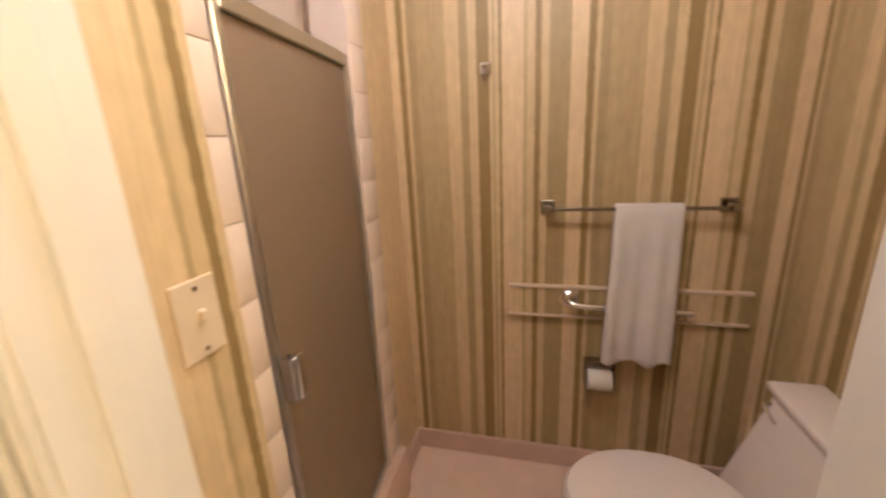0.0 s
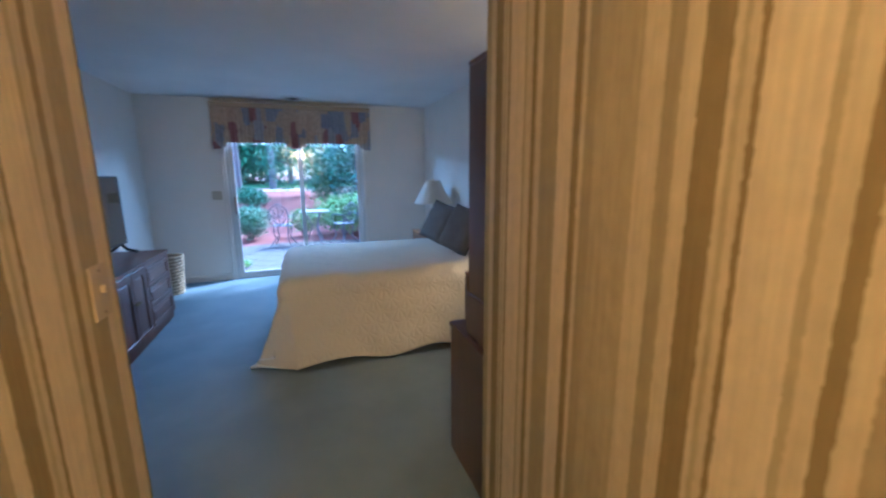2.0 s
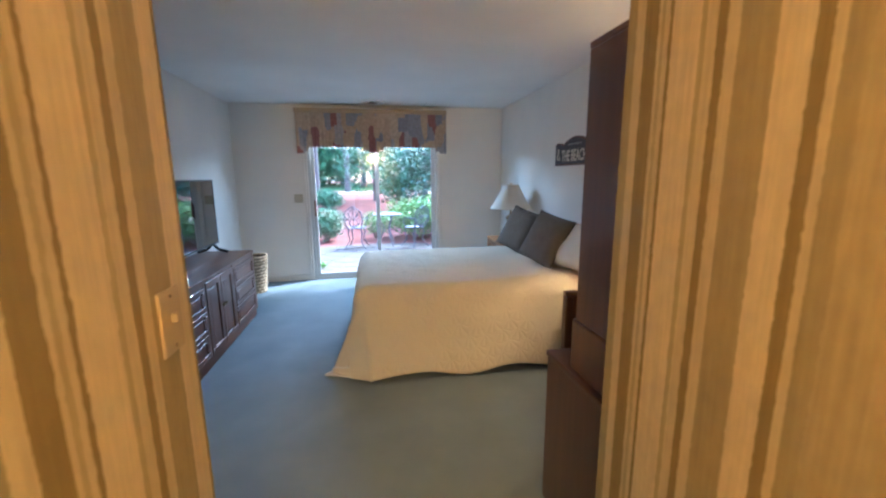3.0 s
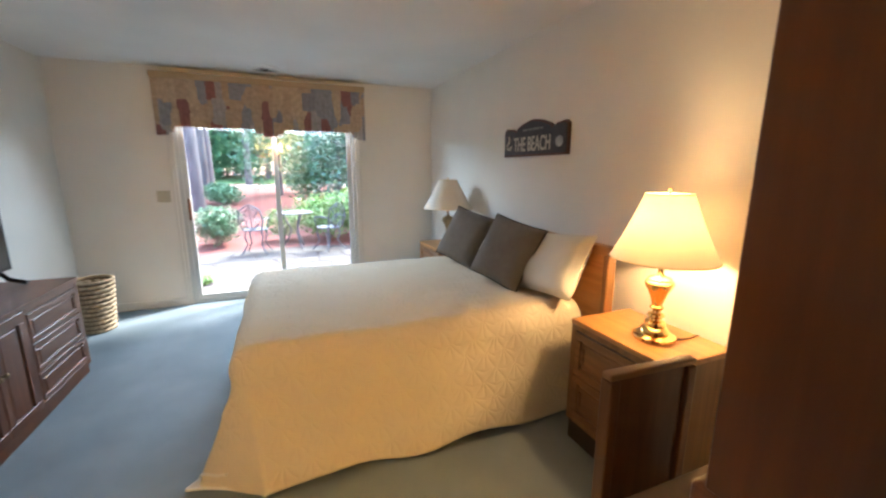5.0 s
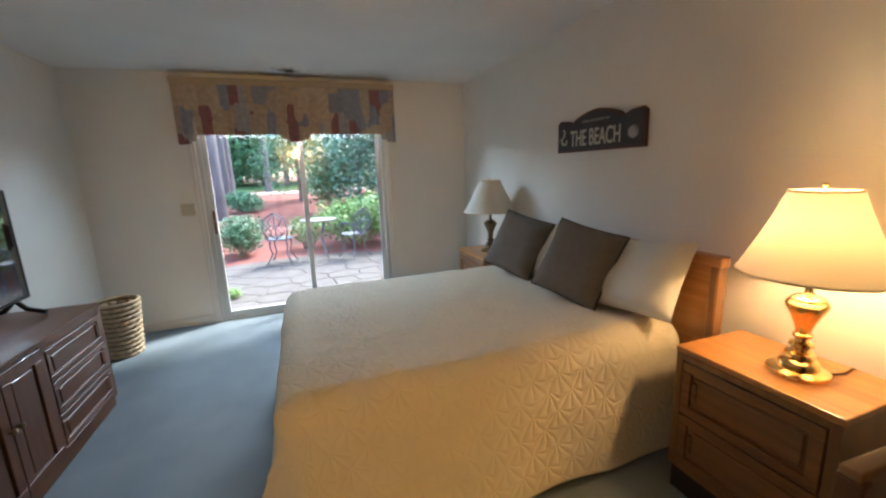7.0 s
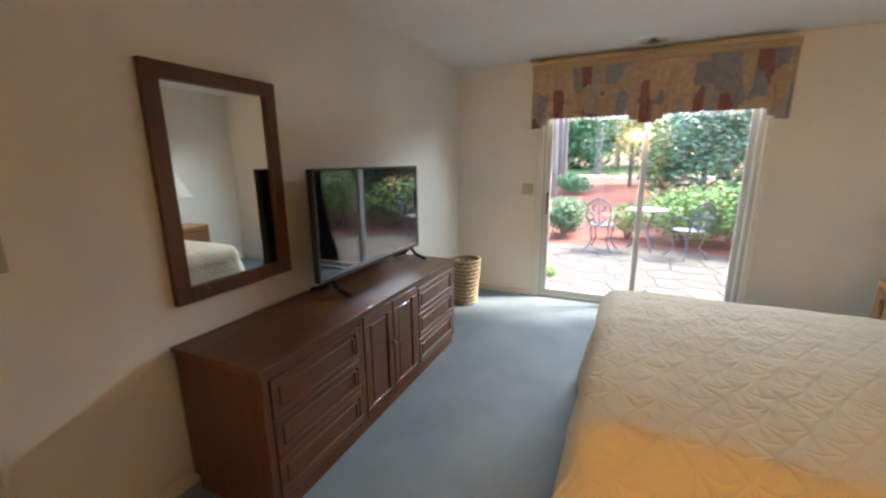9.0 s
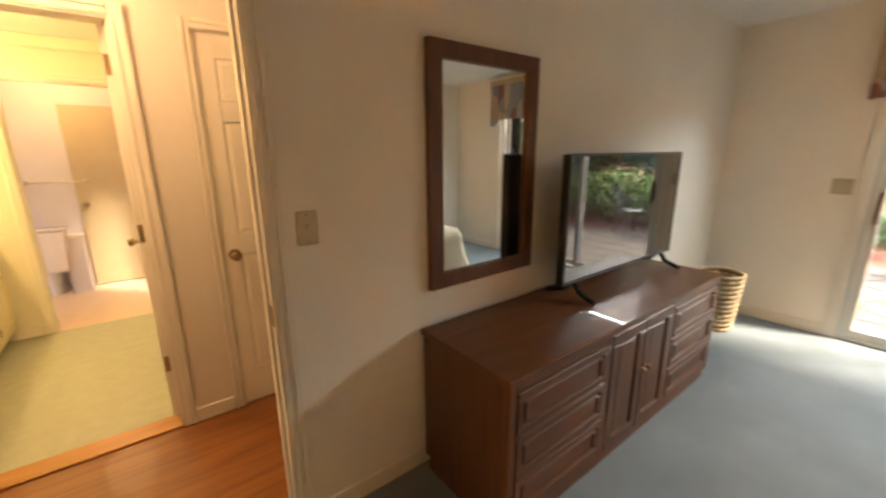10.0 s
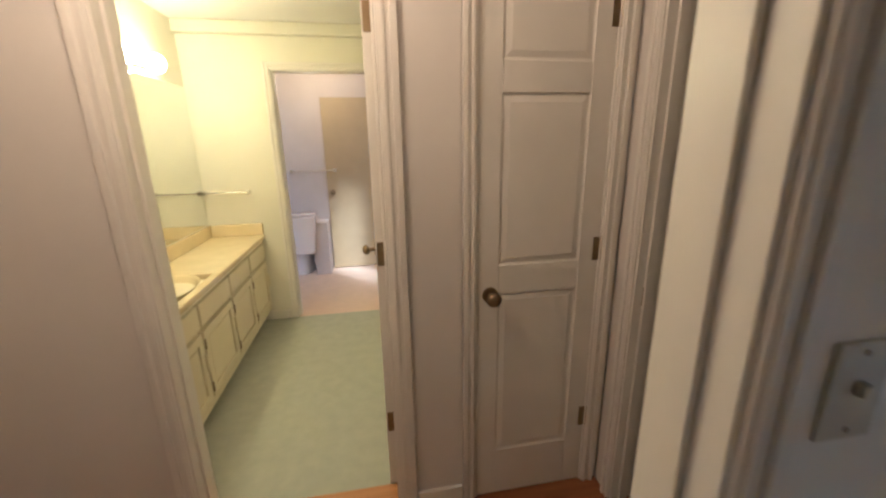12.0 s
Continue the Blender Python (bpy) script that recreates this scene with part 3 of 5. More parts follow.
bm = bmesh.new()
lathe(bm, [(.03, -.012), (.095, -.014), (.135, -.018), (.150, -.008), (.16, -.001)], (-4.70, .84, CEIL), 28, closed=False)
vent = thing("ceiling_vent", "round white ceiling vent with its backlit centre coloured dark", "vent")
part("ring", bm, M_CEIL, vent, smooth=True)
# black louvres stand for the shade on the vent's backlit underside
bm = bmesh.new()
for r in (.130, .105, .080, .055, .035):
    lathe(bm, [(r, -.016), (r - .014, -.010), (r - .012, -.008), (r + .002, -.0145)], (-4.70, .84, CEIL), 28, closed=False)
part("louvres", bm, M_BLACK, vent, "round louvres coloured dark for backlit shade", True)


# ---- plates on the walls ----
def plate(name, label, category, m, gangs=1, toggle=True, w=None, material=None, group=""):
    """A wall plate in the xz plane, facing -y before it is turned."""
    w = w or (.072 + .046 * (gangs - 1))
    root = thing(name, label, category, m, group)
    part("cover", box(-w / 2, w / 2, -.006, 0, -.058, .058, .003, 2), material or M_PLATE, root)
    for g in range(gangs):
        x = (g - (gangs - 1) / 2) * .046
        if toggle:
            bm = bmesh.new()
            bx(bm, x - .005, x + .005, -.016, -.005, -.003, .014, .002)
            part("toggle", bm, material or M_PLATE, root)
        else:
            for zz in (-.022, .022):
                bm = bmesh.new()
                bx(bm, x - .016, x + .016, -.0085, -.0055, zz - .014, zz + .014, .004, 2)
                part("socket", bm, material or M_PLATE, root)
        for zz in (-.045, .045):
            bm = bmesh.new()
            cyl(bm, (x, -.0075, zz), (x, -.0055, zz), .0035, n=8)
            part("screw", bm, M_ABRASS, root, "brass screw")
    return root


plate("switch_plate", "almond light switch plate beside the hall door", "switch", pose(-1.30, -1.0, 1.197, 0, 0, 180), 1)
plate("switch_plate", "almond double switch plate beside the patio door", "switch", pose(-5.0, -.205, 1.165, 0, 0, 90), 2)
plate("switch_plate", "brass-coloured switch plate on the striped passage wall", "switch", pose(-.015, .445, 1.19, 0, 0, 180), 1, material=mat("brass_plate", (.55, .42, .22), .4, .3, var=.05))
plate("switch_plate", "cream outlet plate on the wall beside the shower", "switch", pose(.86, 1.690, 1.215, 0, 0, 90), 1, material=mat("cream_plate", (.64, .53, .36), .4, var=.02))
plate("outlet_plate", "almond outlet plate low on the wall beside the nightstand", "outlet", pose(-1.02, 2.70, .33, 0, 0, 0), 1, toggle=False)


# ---- dresser, television, mirror ----
def recessed(bm, axis, u0, u1, z0, z1, face, out, frame, depth):
    """A front with a raised frame round a sunk field; face is its back plane, out the direction."""
    def put(a0, a1, c0, c1, d0, d1, bev=.0025):
        v0, v1 = sorted((face + out * d0, face + out * d1))
        if axis == "x":
            bx(bm, a0, a1, v0, v1, c0, c1, bev)
        else:
            bx(bm, v0, v1, a0, a1, c0, c1, bev)
    put(u0, u1, z0, z0 + frame, 0, depth)
    put(u0, u1, z1 - frame, z1, 0, depth)
    put(u0, u0 + frame, z0 + frame, z1 - frame, 0, depth)
    put(u1 - frame, u1, z0 + frame, z1 - frame, 0, depth)
    put(u0 + frame, u1 - frame, z0 + frame, z1 - frame, 0, depth - .013, 0)
    m = frame + .014
    main, bm = bm, bmesh.new()
    put(u0 + m, u1 - m, z0 + m, z1 - m, depth - .013, depth - .006, .003)
    return bm


DX0, DX1, DY0, DY1, DZ = -3.61, -1.735, -.975, -.452, .705
dresser = thing("dresser", "long dark walnut dresser with six drawers and two doors", "dresser", pose(0, 0, 0))
bm = bmesh.new()
bx(bm, DX0 + .01, DX1 - .01, DY0 + .006, DY1 - .030, .07, DZ - .026, .002)
part("body", bm, M_DWOODZ, dresser)
for x0, x1 in ((DX0 + .01, DX0 + .045), (DX1 - .045, DX1 - .01), (-2.385, -2.355), (-2.995, -2.965)):
    part("stile", box(x0, x1, DY1 - .0295, DY1 - .006, .07, DZ - .0265, .002), M_DWOODZ, dresser)
for x0, x1 in ((DX0 + .0455, -2.9955), (-2.3545, DX1 - .0455)):
    for z in (.07, .645):
        part("rail", box(x0, x1, DY1 - .0295, DY1 - .007, z, z + .033, .002), M_DWOOD, dresser)
part("top", box(DX0, DX1, DY0, DY1, DZ - .026, DZ, .004, 2), M_DWOOD, dresser)
part("plinth", box(DX0 + .015, DX1 - .015, DY0 + .03, DY1 - .022, 0, .07), M_DWOOD, dresser)
for x0, x1 in ((DX0 + .049, -2.999), (-2.351, DX1 - .049)):
    for k in range(3):
        z0 = .108 + k * .180
        bm = bmesh.new()
        fld = recessed(bm, "x", x0, x1, z0, z0 + .172, DY1 - .028, 1, .032, .026)
        d = part("drawer", bm, M_DWOOD, dresser)
        part("panel", fld, M_DWOOD, d)
        for s in (0, 1):
            bm = bmesh.new()
            xx = x0 + .05 if s == 0 else x1 - .05
            bx(bm, xx - .012, xx + .012, DY1 - .012, DY1 + .000, z0 + .045, z0 + .127, .004)
            part("pull", bm, M_DWOODZ, d, "dark upright wooden finger pull")
for k, (x0, x1) in enumerate(((-2.962, -2.678), (-2.672, -2.388))):
    bm = bmesh.new()
    fld = recessed(bm, "x", x0, x1, .078, .670, DY1 - .028, 1, .055, .026)
    d = part("door", bm, M_DWOODZ, dresser)
    part("panel", fld, M_DWOODZ, d)
    bm = bmesh.new()
    kx = x1 - .022 if k == 0 else x0 + .022
    cyl(bm, (kx, DY1 - .004, .42), (kx, DY1 + .012, .42), .006)
    ball(bm, (kx, DY1 + .018, .42), .013, n=12)
    part("door_knob", bm, M_ABRASS, d, "small aged brass knob", True)

tv = thing("television", "black flat-screen television standing on the dresser, switched off", "television", pose(0, 0, 0))
M_SCREEN = mat("dark_screen", (.006, .006, .007), .03, var=.0, coat=1.0)
M_SCREEN.node_tree.nodes["Principled BSDF"].inputs["Specular IOR Level"].default_value = 1.0
TY = -.775
bm = bmesh.new()
bx(bm, -3.595, -2.445, TY - .045, TY - .004, .795, 1.428, .006, 2)
bx(bm, -3.40, -2.64, TY - .075, TY - .045, .82, 1.15, .010, 2)
part("case", bm, M_BLACK, tv)
bm = bmesh.new()
for x0, x1, z0, z1 in ((-3.597, -3.585, .793, 1.43), (-2.455, -2.443, .793, 1.43), (-3.585, -2.455, 1.418, 1.43), (-3.585, -2.455, .793, .812)):
    bx(bm, x0, x1, TY - .006, TY + .004, z0, z1, .001)
part("bezel", bm, M_BLACK, tv)
part("screen", box(-3.585, -2.455, TY - .004, TY + .0015, .812, 1.418), M_SCREEN, tv, "glossy dark screen")
for x in (-3.50, -2.56):
    bm = bmesh.new()
    for s in (-1, 1):
        tube(bm, [(x, TY - .02, .80), (x + .01, TY - .02 + s * .05, .745), (x + .02, TY - .02 + s * .14, .718)], .014, 8)
    part("foot", bm, M_BLACK, tv, "splayed black foot", True)

mirror = thing("wall_mirror", "upright wall mirror in a plain dark wood frame above the dresser", "mirror")
MX0, MX1, MZ0, MZ1 = -2.435, -1.795, .862, 1.860
bm = bmesh.new()
f = .068
for x0, x1, z0, z1 in ((MX0, MX0 + f, MZ0, MZ1), (MX1 - f, MX1, MZ0, MZ1), (MX0 + f, MX1 - f, MZ1 - f, MZ1), (MX0 + f, MX1 - f, MZ0, MZ0 + f)):
    bx(bm, x0, x1, -.999, -.968, z0, z1, .004, 2)
part("mirror_frame", bm, M_DWOODZ, mirror)
m_mirror = mat("mirror_glass", (.84, .86, .85), .015, 1.0, var=.0)
part("glass", box(MX0 + f, MX1 - f, -.998, -.985, MZ0 + f, MZ1 - f), m_mirror, mirror, "clear silvered glass")

# woven basket
M_WICKER = mat("wicker", (.50, .38, .24), .7, var=.2, scale=30, bump=.3)
basket = thing("waste_basket", "tall round woven wicker basket on the carpet beside the dresser", "basket", pose(-4.50, -.72, 0))
bm = bmesh.new()
lathe(bm, [(.105, .004), (.112, .01), (.150, .46), (.146, .46), (.108, .012)], n=28)
part("liner", bm, mat("wicker_inner", (.20, .14, .08), .9, var=.2), basket)
bm = bmesh.new()
for k in range(11):
    z = .02 + k * .041
    r0 = .114 + (.152 - .114) * z / .46
    pts = []
    for i in range(57):
        a = 2 * math.pi * i / 56
        rr = r0 + .006 * (1 if (i // 2 + k) % 2 else -1)
        pts.append((rr * math.cos(a), rr * math.sin(a), z))
    tube(bm, pts, .015, 6)
part("weave", bm, M_WICKER, basket, "thick woven strands", True)
bm = bmesh.new()
tube(bm, [(.156 * math.cos(2 * math.pi * i / 40), .156 * math.sin(2 * math.pi * i / 40), .470) for i in range(41)], .013, 8)
part("rim", bm, M_WICKER, basket, smooth=True)

# ---- bed ----
def quilt(name):
    """Quilted cotton with fans of stitched leaves, laid out by the cloth's own metres."""
    m = bpy.data.materials.new(name)
    m.use_nodes = True
    t = m.node_tree
    b = t.nodes["Principled BSDF"]
    b.inputs["Roughness"].default_value = .9
    b.inputs["Base Color"].default_value = (.66, .58, .45, 1)

    def math_(op, a, c=None, v=None):
        nd = t.nodes.new("ShaderNodeMath")
        nd.operation = op
        for i, q in enumerate((a, c)):
            if q is None:
                continue
            if isinstance(q, (int, float)):
                nd.inputs[i].default_value = q
            else:
                t.links.new(q, nd.inputs[i])
        return nd.outputs[0]
    uv = t.nodes.new("ShaderNodeUVMap")
    sp = t.nodes.new("ShaderNodeSeparateXYZ")
    bend = t.nodes.new("ShaderNodeTexNoise")
    bend.inputs["Scale"].default_value = 7
    t.links.new(uv.outputs[0], bend.inputs[0])
    moved = t.nodes.new("ShaderNodeVectorMath")
    moved.operation = "MULTIPLY_ADD"
    moved.inputs[1].default_value = (.05, .05, 0)
    t.links.new(bend.outputs["Color"], moved.inputs[0])
    t.links.new(uv.outputs[0], moved.inputs[2])
    t.links.new(moved.outputs[0], sp.inputs[0])
    P, Q = .125, .085
    row = math_("FLOOR", math_("DIVIDE", sp.outputs[1], Q))
    off = math_("MULTIPLY", math_("MODULO", row, 2.0), .5)
    fu = math_("SUBTRACT", math_("FRACT", math_("ADD", math_("DIVIDE", sp.outputs[0], P), off)), .5)
    fv = math_("ADD", math_("FRACT", math_("DIVIDE", sp.outputs[1], Q)), .08)
    ang = math_("ARCTAN2", math_("MULTIPLY", fu, P / Q), fv)
    ridge = math_("ABSOLUTE", math_("SINE", math_("MULTIPLY", ang, 5.5)))
    soft = math_("POWER", ridge, .8)
    bp = t.nodes.new("ShaderNodeBump")
    bp.inputs["Strength"].default_value, bp.inputs["Distance"].default_value = .34, .008
    nz = t.nodes.new("ShaderNodeTexNoise")
    nz.inputs["Scale"].default_value = 5
    tc = t.nodes.new("ShaderNodeTexCoord")
    t.links.new(tc.outputs["Object"], nz.inputs[0])
    n2 = t.nodes.new("ShaderNodeTexNoise")
    n2.inputs["Scale"].default_value, n2.inputs["Detail"].default_value = 60, 4
    t.links.new(tc.outputs["Object"], n2.inputs[0])
    h = math_("ADD", math_("MULTIPLY", soft, 1.0), math_("ADD", math_("MULTIPLY", nz.outputs[0], 4.0), math_("MULTIPLY", n2.outputs[0], .12)))
    t.links.new(h, bp.inputs["Height"])
    t.links.new(bp.outputs[0], b.inputs["Normal"])
    return m


M_QUILT = quilt("quilted_coverlet")
BX0, BX1, BY0, BY1, BZ = -3.40, -1.90, .66, 2.47, .685
bed = thing("bed", "queen bed made with a cream quilted coverlet and an oak headboard", "bed", pose(0, 0, 0))
bm = bmesh.new()
bx(bm, BX0 + .03, BX1 - .03, BY0 + .03, BY1 - .01, .36, BZ - .02, .07, 4)
part("mattress", bm, M_WHITE, bed, "white mattress", True)
bm = bmesh.new()
bx(bm, BX0 + .04, BX1 - .04, BY0 + .06, BY1 - .01, .12, .355, .02, 2)
for x in (BX0 + .15, BX1 - .15):
    for y in (BY0 + .2, BY1 - .15):
        bx(bm, x - .03, x + .03, y - .03, y + .03, 0, .12)
part("box_spring", bm, mat("beige_base_cloth", (.42, .37, .30), .9, var=.05, bump=.3), bed, "cloth-covered bed base")
head = part("headboard", box(-3.56, -1.76, 2.50, 2.535, .30, 1.00, .004), M_OAK, bed, "flat oak headboard")
bm = bmesh.new()
bx(bm, -3.575, -1.745, 2.488, 2.548, .985, 1.035, .008, 2)
part("headboard_rail", bm, M_OAK, head)
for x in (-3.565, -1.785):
    part("headboard_post", box(x - .03 + (.02 if x > -2 else 0), x + .03, 2.488, 2.548, 0, .99, .006), M_OAKZ_SHADED, head)

cover = tagged(new("coverlet"), "cream quilted cotton coverlet hanging over the bed to the carpet", "coverlet")
# cloth metres: s across the bed, v along it
S0, S1, W0 = -.56, BX1 - BX0 + .625, -.60
LEN = 2.45 - BY0
NS, NV = 190, 200
INSET = .10
grid = []
bm = bmesh.new()
uvl = bm.loops.layers.uv.new("UVMap")
top, rad = BZ + .018, .14


def drape(s, v):
    """Where the cloth point (s, v) lies: on the bed, or hanging beside it."""
    wide = BX1 - BX0
    dx = max(INSET - s, s - wide + INSET, 0)
    sx = -1 if s < wide / 2 else 1
    dy = max(INSET - v, 0)
    d0 = math.hypot(dx, dy)
    d = d0 if d0 < .72 else .72 + (d0 - .72) * .3
    x = BX0 + min(max(s, INSET), wide - INSET)
    y = BY0 + max(v, INSET)
    puff = .014 * noise.noise(Vector((x * 2.2, y * 2.2, 0))) + .006 * noise.noise(Vector((x * 7, y * 7, 3))) + .004 * noise.noise(Vector((x * 15, y * 9, 5)))
    if d <= 0:
        return Vector((x, y, top - .012 + puff))
    ux, uy = (sx * dx / d0, -dy / d0)
    arc = rad * math.pi / 2
    if d < arc:
        a = d / rad
        out, drop = rad * math.sin(a), rad * (1 - math.cos(a))
    else:
        out, drop = rad, rad + (d - arc)
    hang = max(0, d - arc)
    low = min(1, hang / .45)
    corner = 4 * (dx / d0) ** 2 * (dy / d0) ** 2
    along = y if dx > dy else x
    fold = math.sin(along * 7.3 + 1.2) * .5 + math.sin(along * 13.1 + .4) * .3
    out += hang * (.045 + .12 * corner + .12 * (dy / d0) ** 2) + fold * .030 * low - .030 * min(1, d / arc)
    out += .014 * noise.noise(Vector((along * 4, d * 5, 8))) * min(1, d / arc)
    z = top - .012 + puff * max(0, 1 - d / arc) - drop + .030 * low * math.sin(along * 8.2 - .6) * (sx > 0)
    floor_z = .012
    if z < floor_z:
        out += (floor_z - z) * .9
        z = floor_z + .004 * abs(noise.noise(Vector((x * 9, y * 9, 1))))
    pull = corner * hang if s > wide and v < 0 else 0
    return Vector((x + ux * out - .46 * pull, y + uy * out - .24 * pull, z))


for j in range(NV + 1):
    v = W0 + (LEN - W0) * j / NV
    row = []
    for i in range(NS + 1):
        s = S0 + (S1 - S0) * i / NS
        row.append((bm.verts.new(drape(s, v)), s, v))
    grid.append(row)
for a, b in zip(grid, grid[1:]):
    for i in range(NS):
        q = (a[i], a[i + 1], b[i + 1], b[i])
        f = bm.faces.new([p[0] for p in q])
        for lp, p in zip(f.loops, q):
            lp[uvl].uv = (p[2], p[1])
cov_me = bpy.data.meshes.new("coverlet")
bm.to_mesh(cov_me)
bm.free()
cov_me.materials.append(M_QUILT)
cov_me.shade_smooth()
cover_body = new("cloth", cov_me)
cover_body.parent = cover
sol = cover_body.modifiers.new("thickness", "SOLIDIFY")
sol.thickness, sol.offset = .009, 1
rim = [(S0, LEN + (W0 - LEN) * k / 90) for k in range(91)] + [(S0 + (S1 - S0) * k / 110, W0) for k in range(1, 111)] + [(S1, W0 + (LEN - W0) * k / 90) for k in range(1, 91)]
bm = bmesh.new()
tube(bm, [drape(a, c) + Vector((0, 0, .004)) for a, c in rim], .007, 6)
part("bound_hem", bm, M_WHITE, cover, "plain bound hem", True)
# blanket and sheet beside the pillows
bm = bmesh.new()
bx(bm, BX0 + .01, BX1 - .01, 2.02, BY1, .34, BZ - .01, .09, 4)
bx(bm, BX1 - .03, BX1 - .008, 2.0, 2.40, .10, .45, .010, 2)
solo("bed_sheet", bm, M_WHITE, "white sheet tucked over the head of the bed", "sheet", True)


def pillow(name, label, w, h, t, m, material, piping=None, group="", cat="pillow"):
    root = thing(name, label, cat, m, group)
    bm = bmesh.new()
    N = 22
    top_, bot = [], []
    for j in range(N + 1):
        for i in range(N + 1):
            a, c = i / N * 2 - 1, j / N * 2 - 1
            x = a * w / 2 * (1 - .055 * (1 - a * a) * 0 - .07 * (1 - abs(c)) * abs(a) ** 3 * 0)
            ex, ey = (1 - a ** 4), (1 - c ** 4)
            th = t / 2 * (max(ex, 0) ** .5) * (max(ey, 0) ** .5)
            px = a * w / 2 * (1 - .05 * (1 - c * c))
            pz = c * h / 2 * (1 - .05 * (1 - a * a))
            th *= 1 + .10 * noise.noise(Vector((a * 1.7, c * 1.7, w * 9)))
            top_.append(bm.verts.new((px, -th, pz)))
            bot.append(bm.verts.new((px, th, pz)))
    for j in range(N):
        for i in range(N):
            k = j * (N + 1) + i
            bm.faces.new((top_[k], top_[k + 1], top_[k + N + 2], top_[k + N + 1]))
            bm.faces.new((bot[k + N + 1], bot[k + N + 2], bot[k + 1], bot[k]))
    bmesh.ops.remove_doubles(bm, verts=bm.verts, dist=.0008)
    part("cushion_body" if piping else "pillow_body", bm, material, root, smooth=True)
    if piping:
        bm = bmesh.new()
        pts = []
        for k in range(81):
            u = k / 20
            a, c = ((-1 + 2 * u, -1), (1, -1 + 2 * (u - 1)), (1 - 2 * (u - 2), 1), (-1, 1 - 2 * (u - 3)))[min(3, int(u))] if k < 80 else (-1, -1)
            pts.append((a * w / 2 * (1 - .05 * (1 - c * c)), 0, c * h / 2 * (1 - .05 * (1 - a * a))))
        tube(bm, pts, .0055, 6)
        part("piping", bm, piping, root, "dark piped edge", True)
    return root


M_PIPE = mat("dark_piping", (.025, .022, .022), .9)
PZ = BZ + .02
pillow("bed_pillow", "plump white pillow leaning on the headboard", .68, .40, .17, pose(-2.17, 2.375, PZ + .175, -32, -6, 4), M_WHITE, group="white bed pillows")
pillow("bed_pillow", "plump white pillow leaning on the headboard", .68, .42, .17, pose(-2.98, 2.39, PZ + .17, -28, 2, 0), M_WHITE, group="white bed pillows")
pillow("throw_cushion", "charcoal grey square cushion with dark piping leaning on a pillow", .44, .43, .12, pose(-2.375, 2.235, PZ + .21, -27, 9, 14), M_GREY, M_PIPE, "grey cushions on the bed", "cushion")
pillow("throw_cushion", "charcoal grey square cushion with dark piping leaning on a pillow", .44, .43, .12, pose(-3.03, 2.245, PZ + .205, -27, 10, 16), M_GREY, M_PIPE, "grey cushions on the bed", "cushion")


# ---- nightstands and lamps ----
def nightstand(label, m):
    """Two-drawer stand, .56 wide, .40 deep, its front at y 0 facing -y, x from 0."""
    w, d, h = .562, .40, .682
    root = thing("nightstand", label, "nightstand", m, "nightstands beside the bed")
    bm = bmesh.new()
    bx(bm, .004, w - .004, .022, d - .004, .12, h - .026, .002)
    bx(bm, .004, .034, .002, .022, .12, h - .026, .002)
    bx(bm, w - .034, w - .004, .002, .022, .12, h - .026, .002)
    bx(bm, .034, w - .034, .002, .022, h - .052, h - .026, .002)
    bx(bm, .034, w - .034, .002, .022, .12, .146, .002)
    part("body", bm, M_OAKZ_SHADED, root)
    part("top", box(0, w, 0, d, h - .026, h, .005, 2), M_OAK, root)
    part("plinth", box(.012, w - .012, .018, d - .01, 0, .12), mat_dark, root, "dark recessed plinth")
    for k in range(2):
        z0 = .150 + k * .240
        bm = bmesh.new()
        fld = recessed(bm, "x", .038, w - .038, z0, z0 + .234, .020, -1, .040, .022)
        dr = part("drawer", bm, M_OAKD_SHADED, root)
        part("panel", fld, M_OAKD_SHADED, dr)
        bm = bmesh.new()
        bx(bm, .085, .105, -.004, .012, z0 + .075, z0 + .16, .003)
        part("pull", bm, M_OAKD_SHADED, dr, "upright wooden finger pull")
    return root


mat_dark = mat("dark_plinth_wood", (.018, .009, .005), .6, var=.1)
# drawer oak with the shade of the stand's front put into its colour
M_OAKD_SHADED = wood("orange_oak_drawer_shaded", (.16, .068, .022), (.25, .11, .038), .34, coat=.3)
nightstand("orange-brown oak nightstand with two drawers under a lit brass lamp", pose(-1.742, 2.256, 0))
nightstand("orange-brown oak nightstand with two drawers under an unlit brass lamp", pose(-4.19, 2.256, 0))


def shade_mat():
    m = bpy.data.materials.new("lamp_shade_cloth")
    m.use_nodes = True
    t = m.node_tree
    t.nodes.remove(t.nodes["Principled BSDF"])
    d = t.nodes.new("ShaderNodeBsdfDiffuse")
    d.inputs[0].default_value = (.80, .76, .69, 1)
    tr = t.nodes.new("ShaderNodeBsdfTranslucent")
    tr.inputs[0].default_value = (.80, .66, .45, 1)
    mx = t.nodes.new("ShaderNodeMixShader")
    mx.inputs[0].default_value = .13
    t.links.new(d.outputs[0], mx.inputs[1])
    t.links.new(tr.outputs[0], mx.inputs[2])
    t.links.new(mx.outputs[0], t.nodes["Material Output"].inputs[0])
    nz = t.nodes.new("ShaderNodeTexNoise")
    nz.inputs["Scale"].default_value = 300
    bp = t.nodes.new("ShaderNodeBump")
    bp.inputs["Strength"].default_value, bp.inputs["Distance"].default_value = .3, .001
    t.links.new(nz.outputs[0], bp.inputs["Height"])
    t.links.new(bp.outputs[0], d.inputs["Normal"])
    return m


M_SHADE = shade_mat()
M_TAPE = mat("shade_tape", (.70, .60, .42), .8)


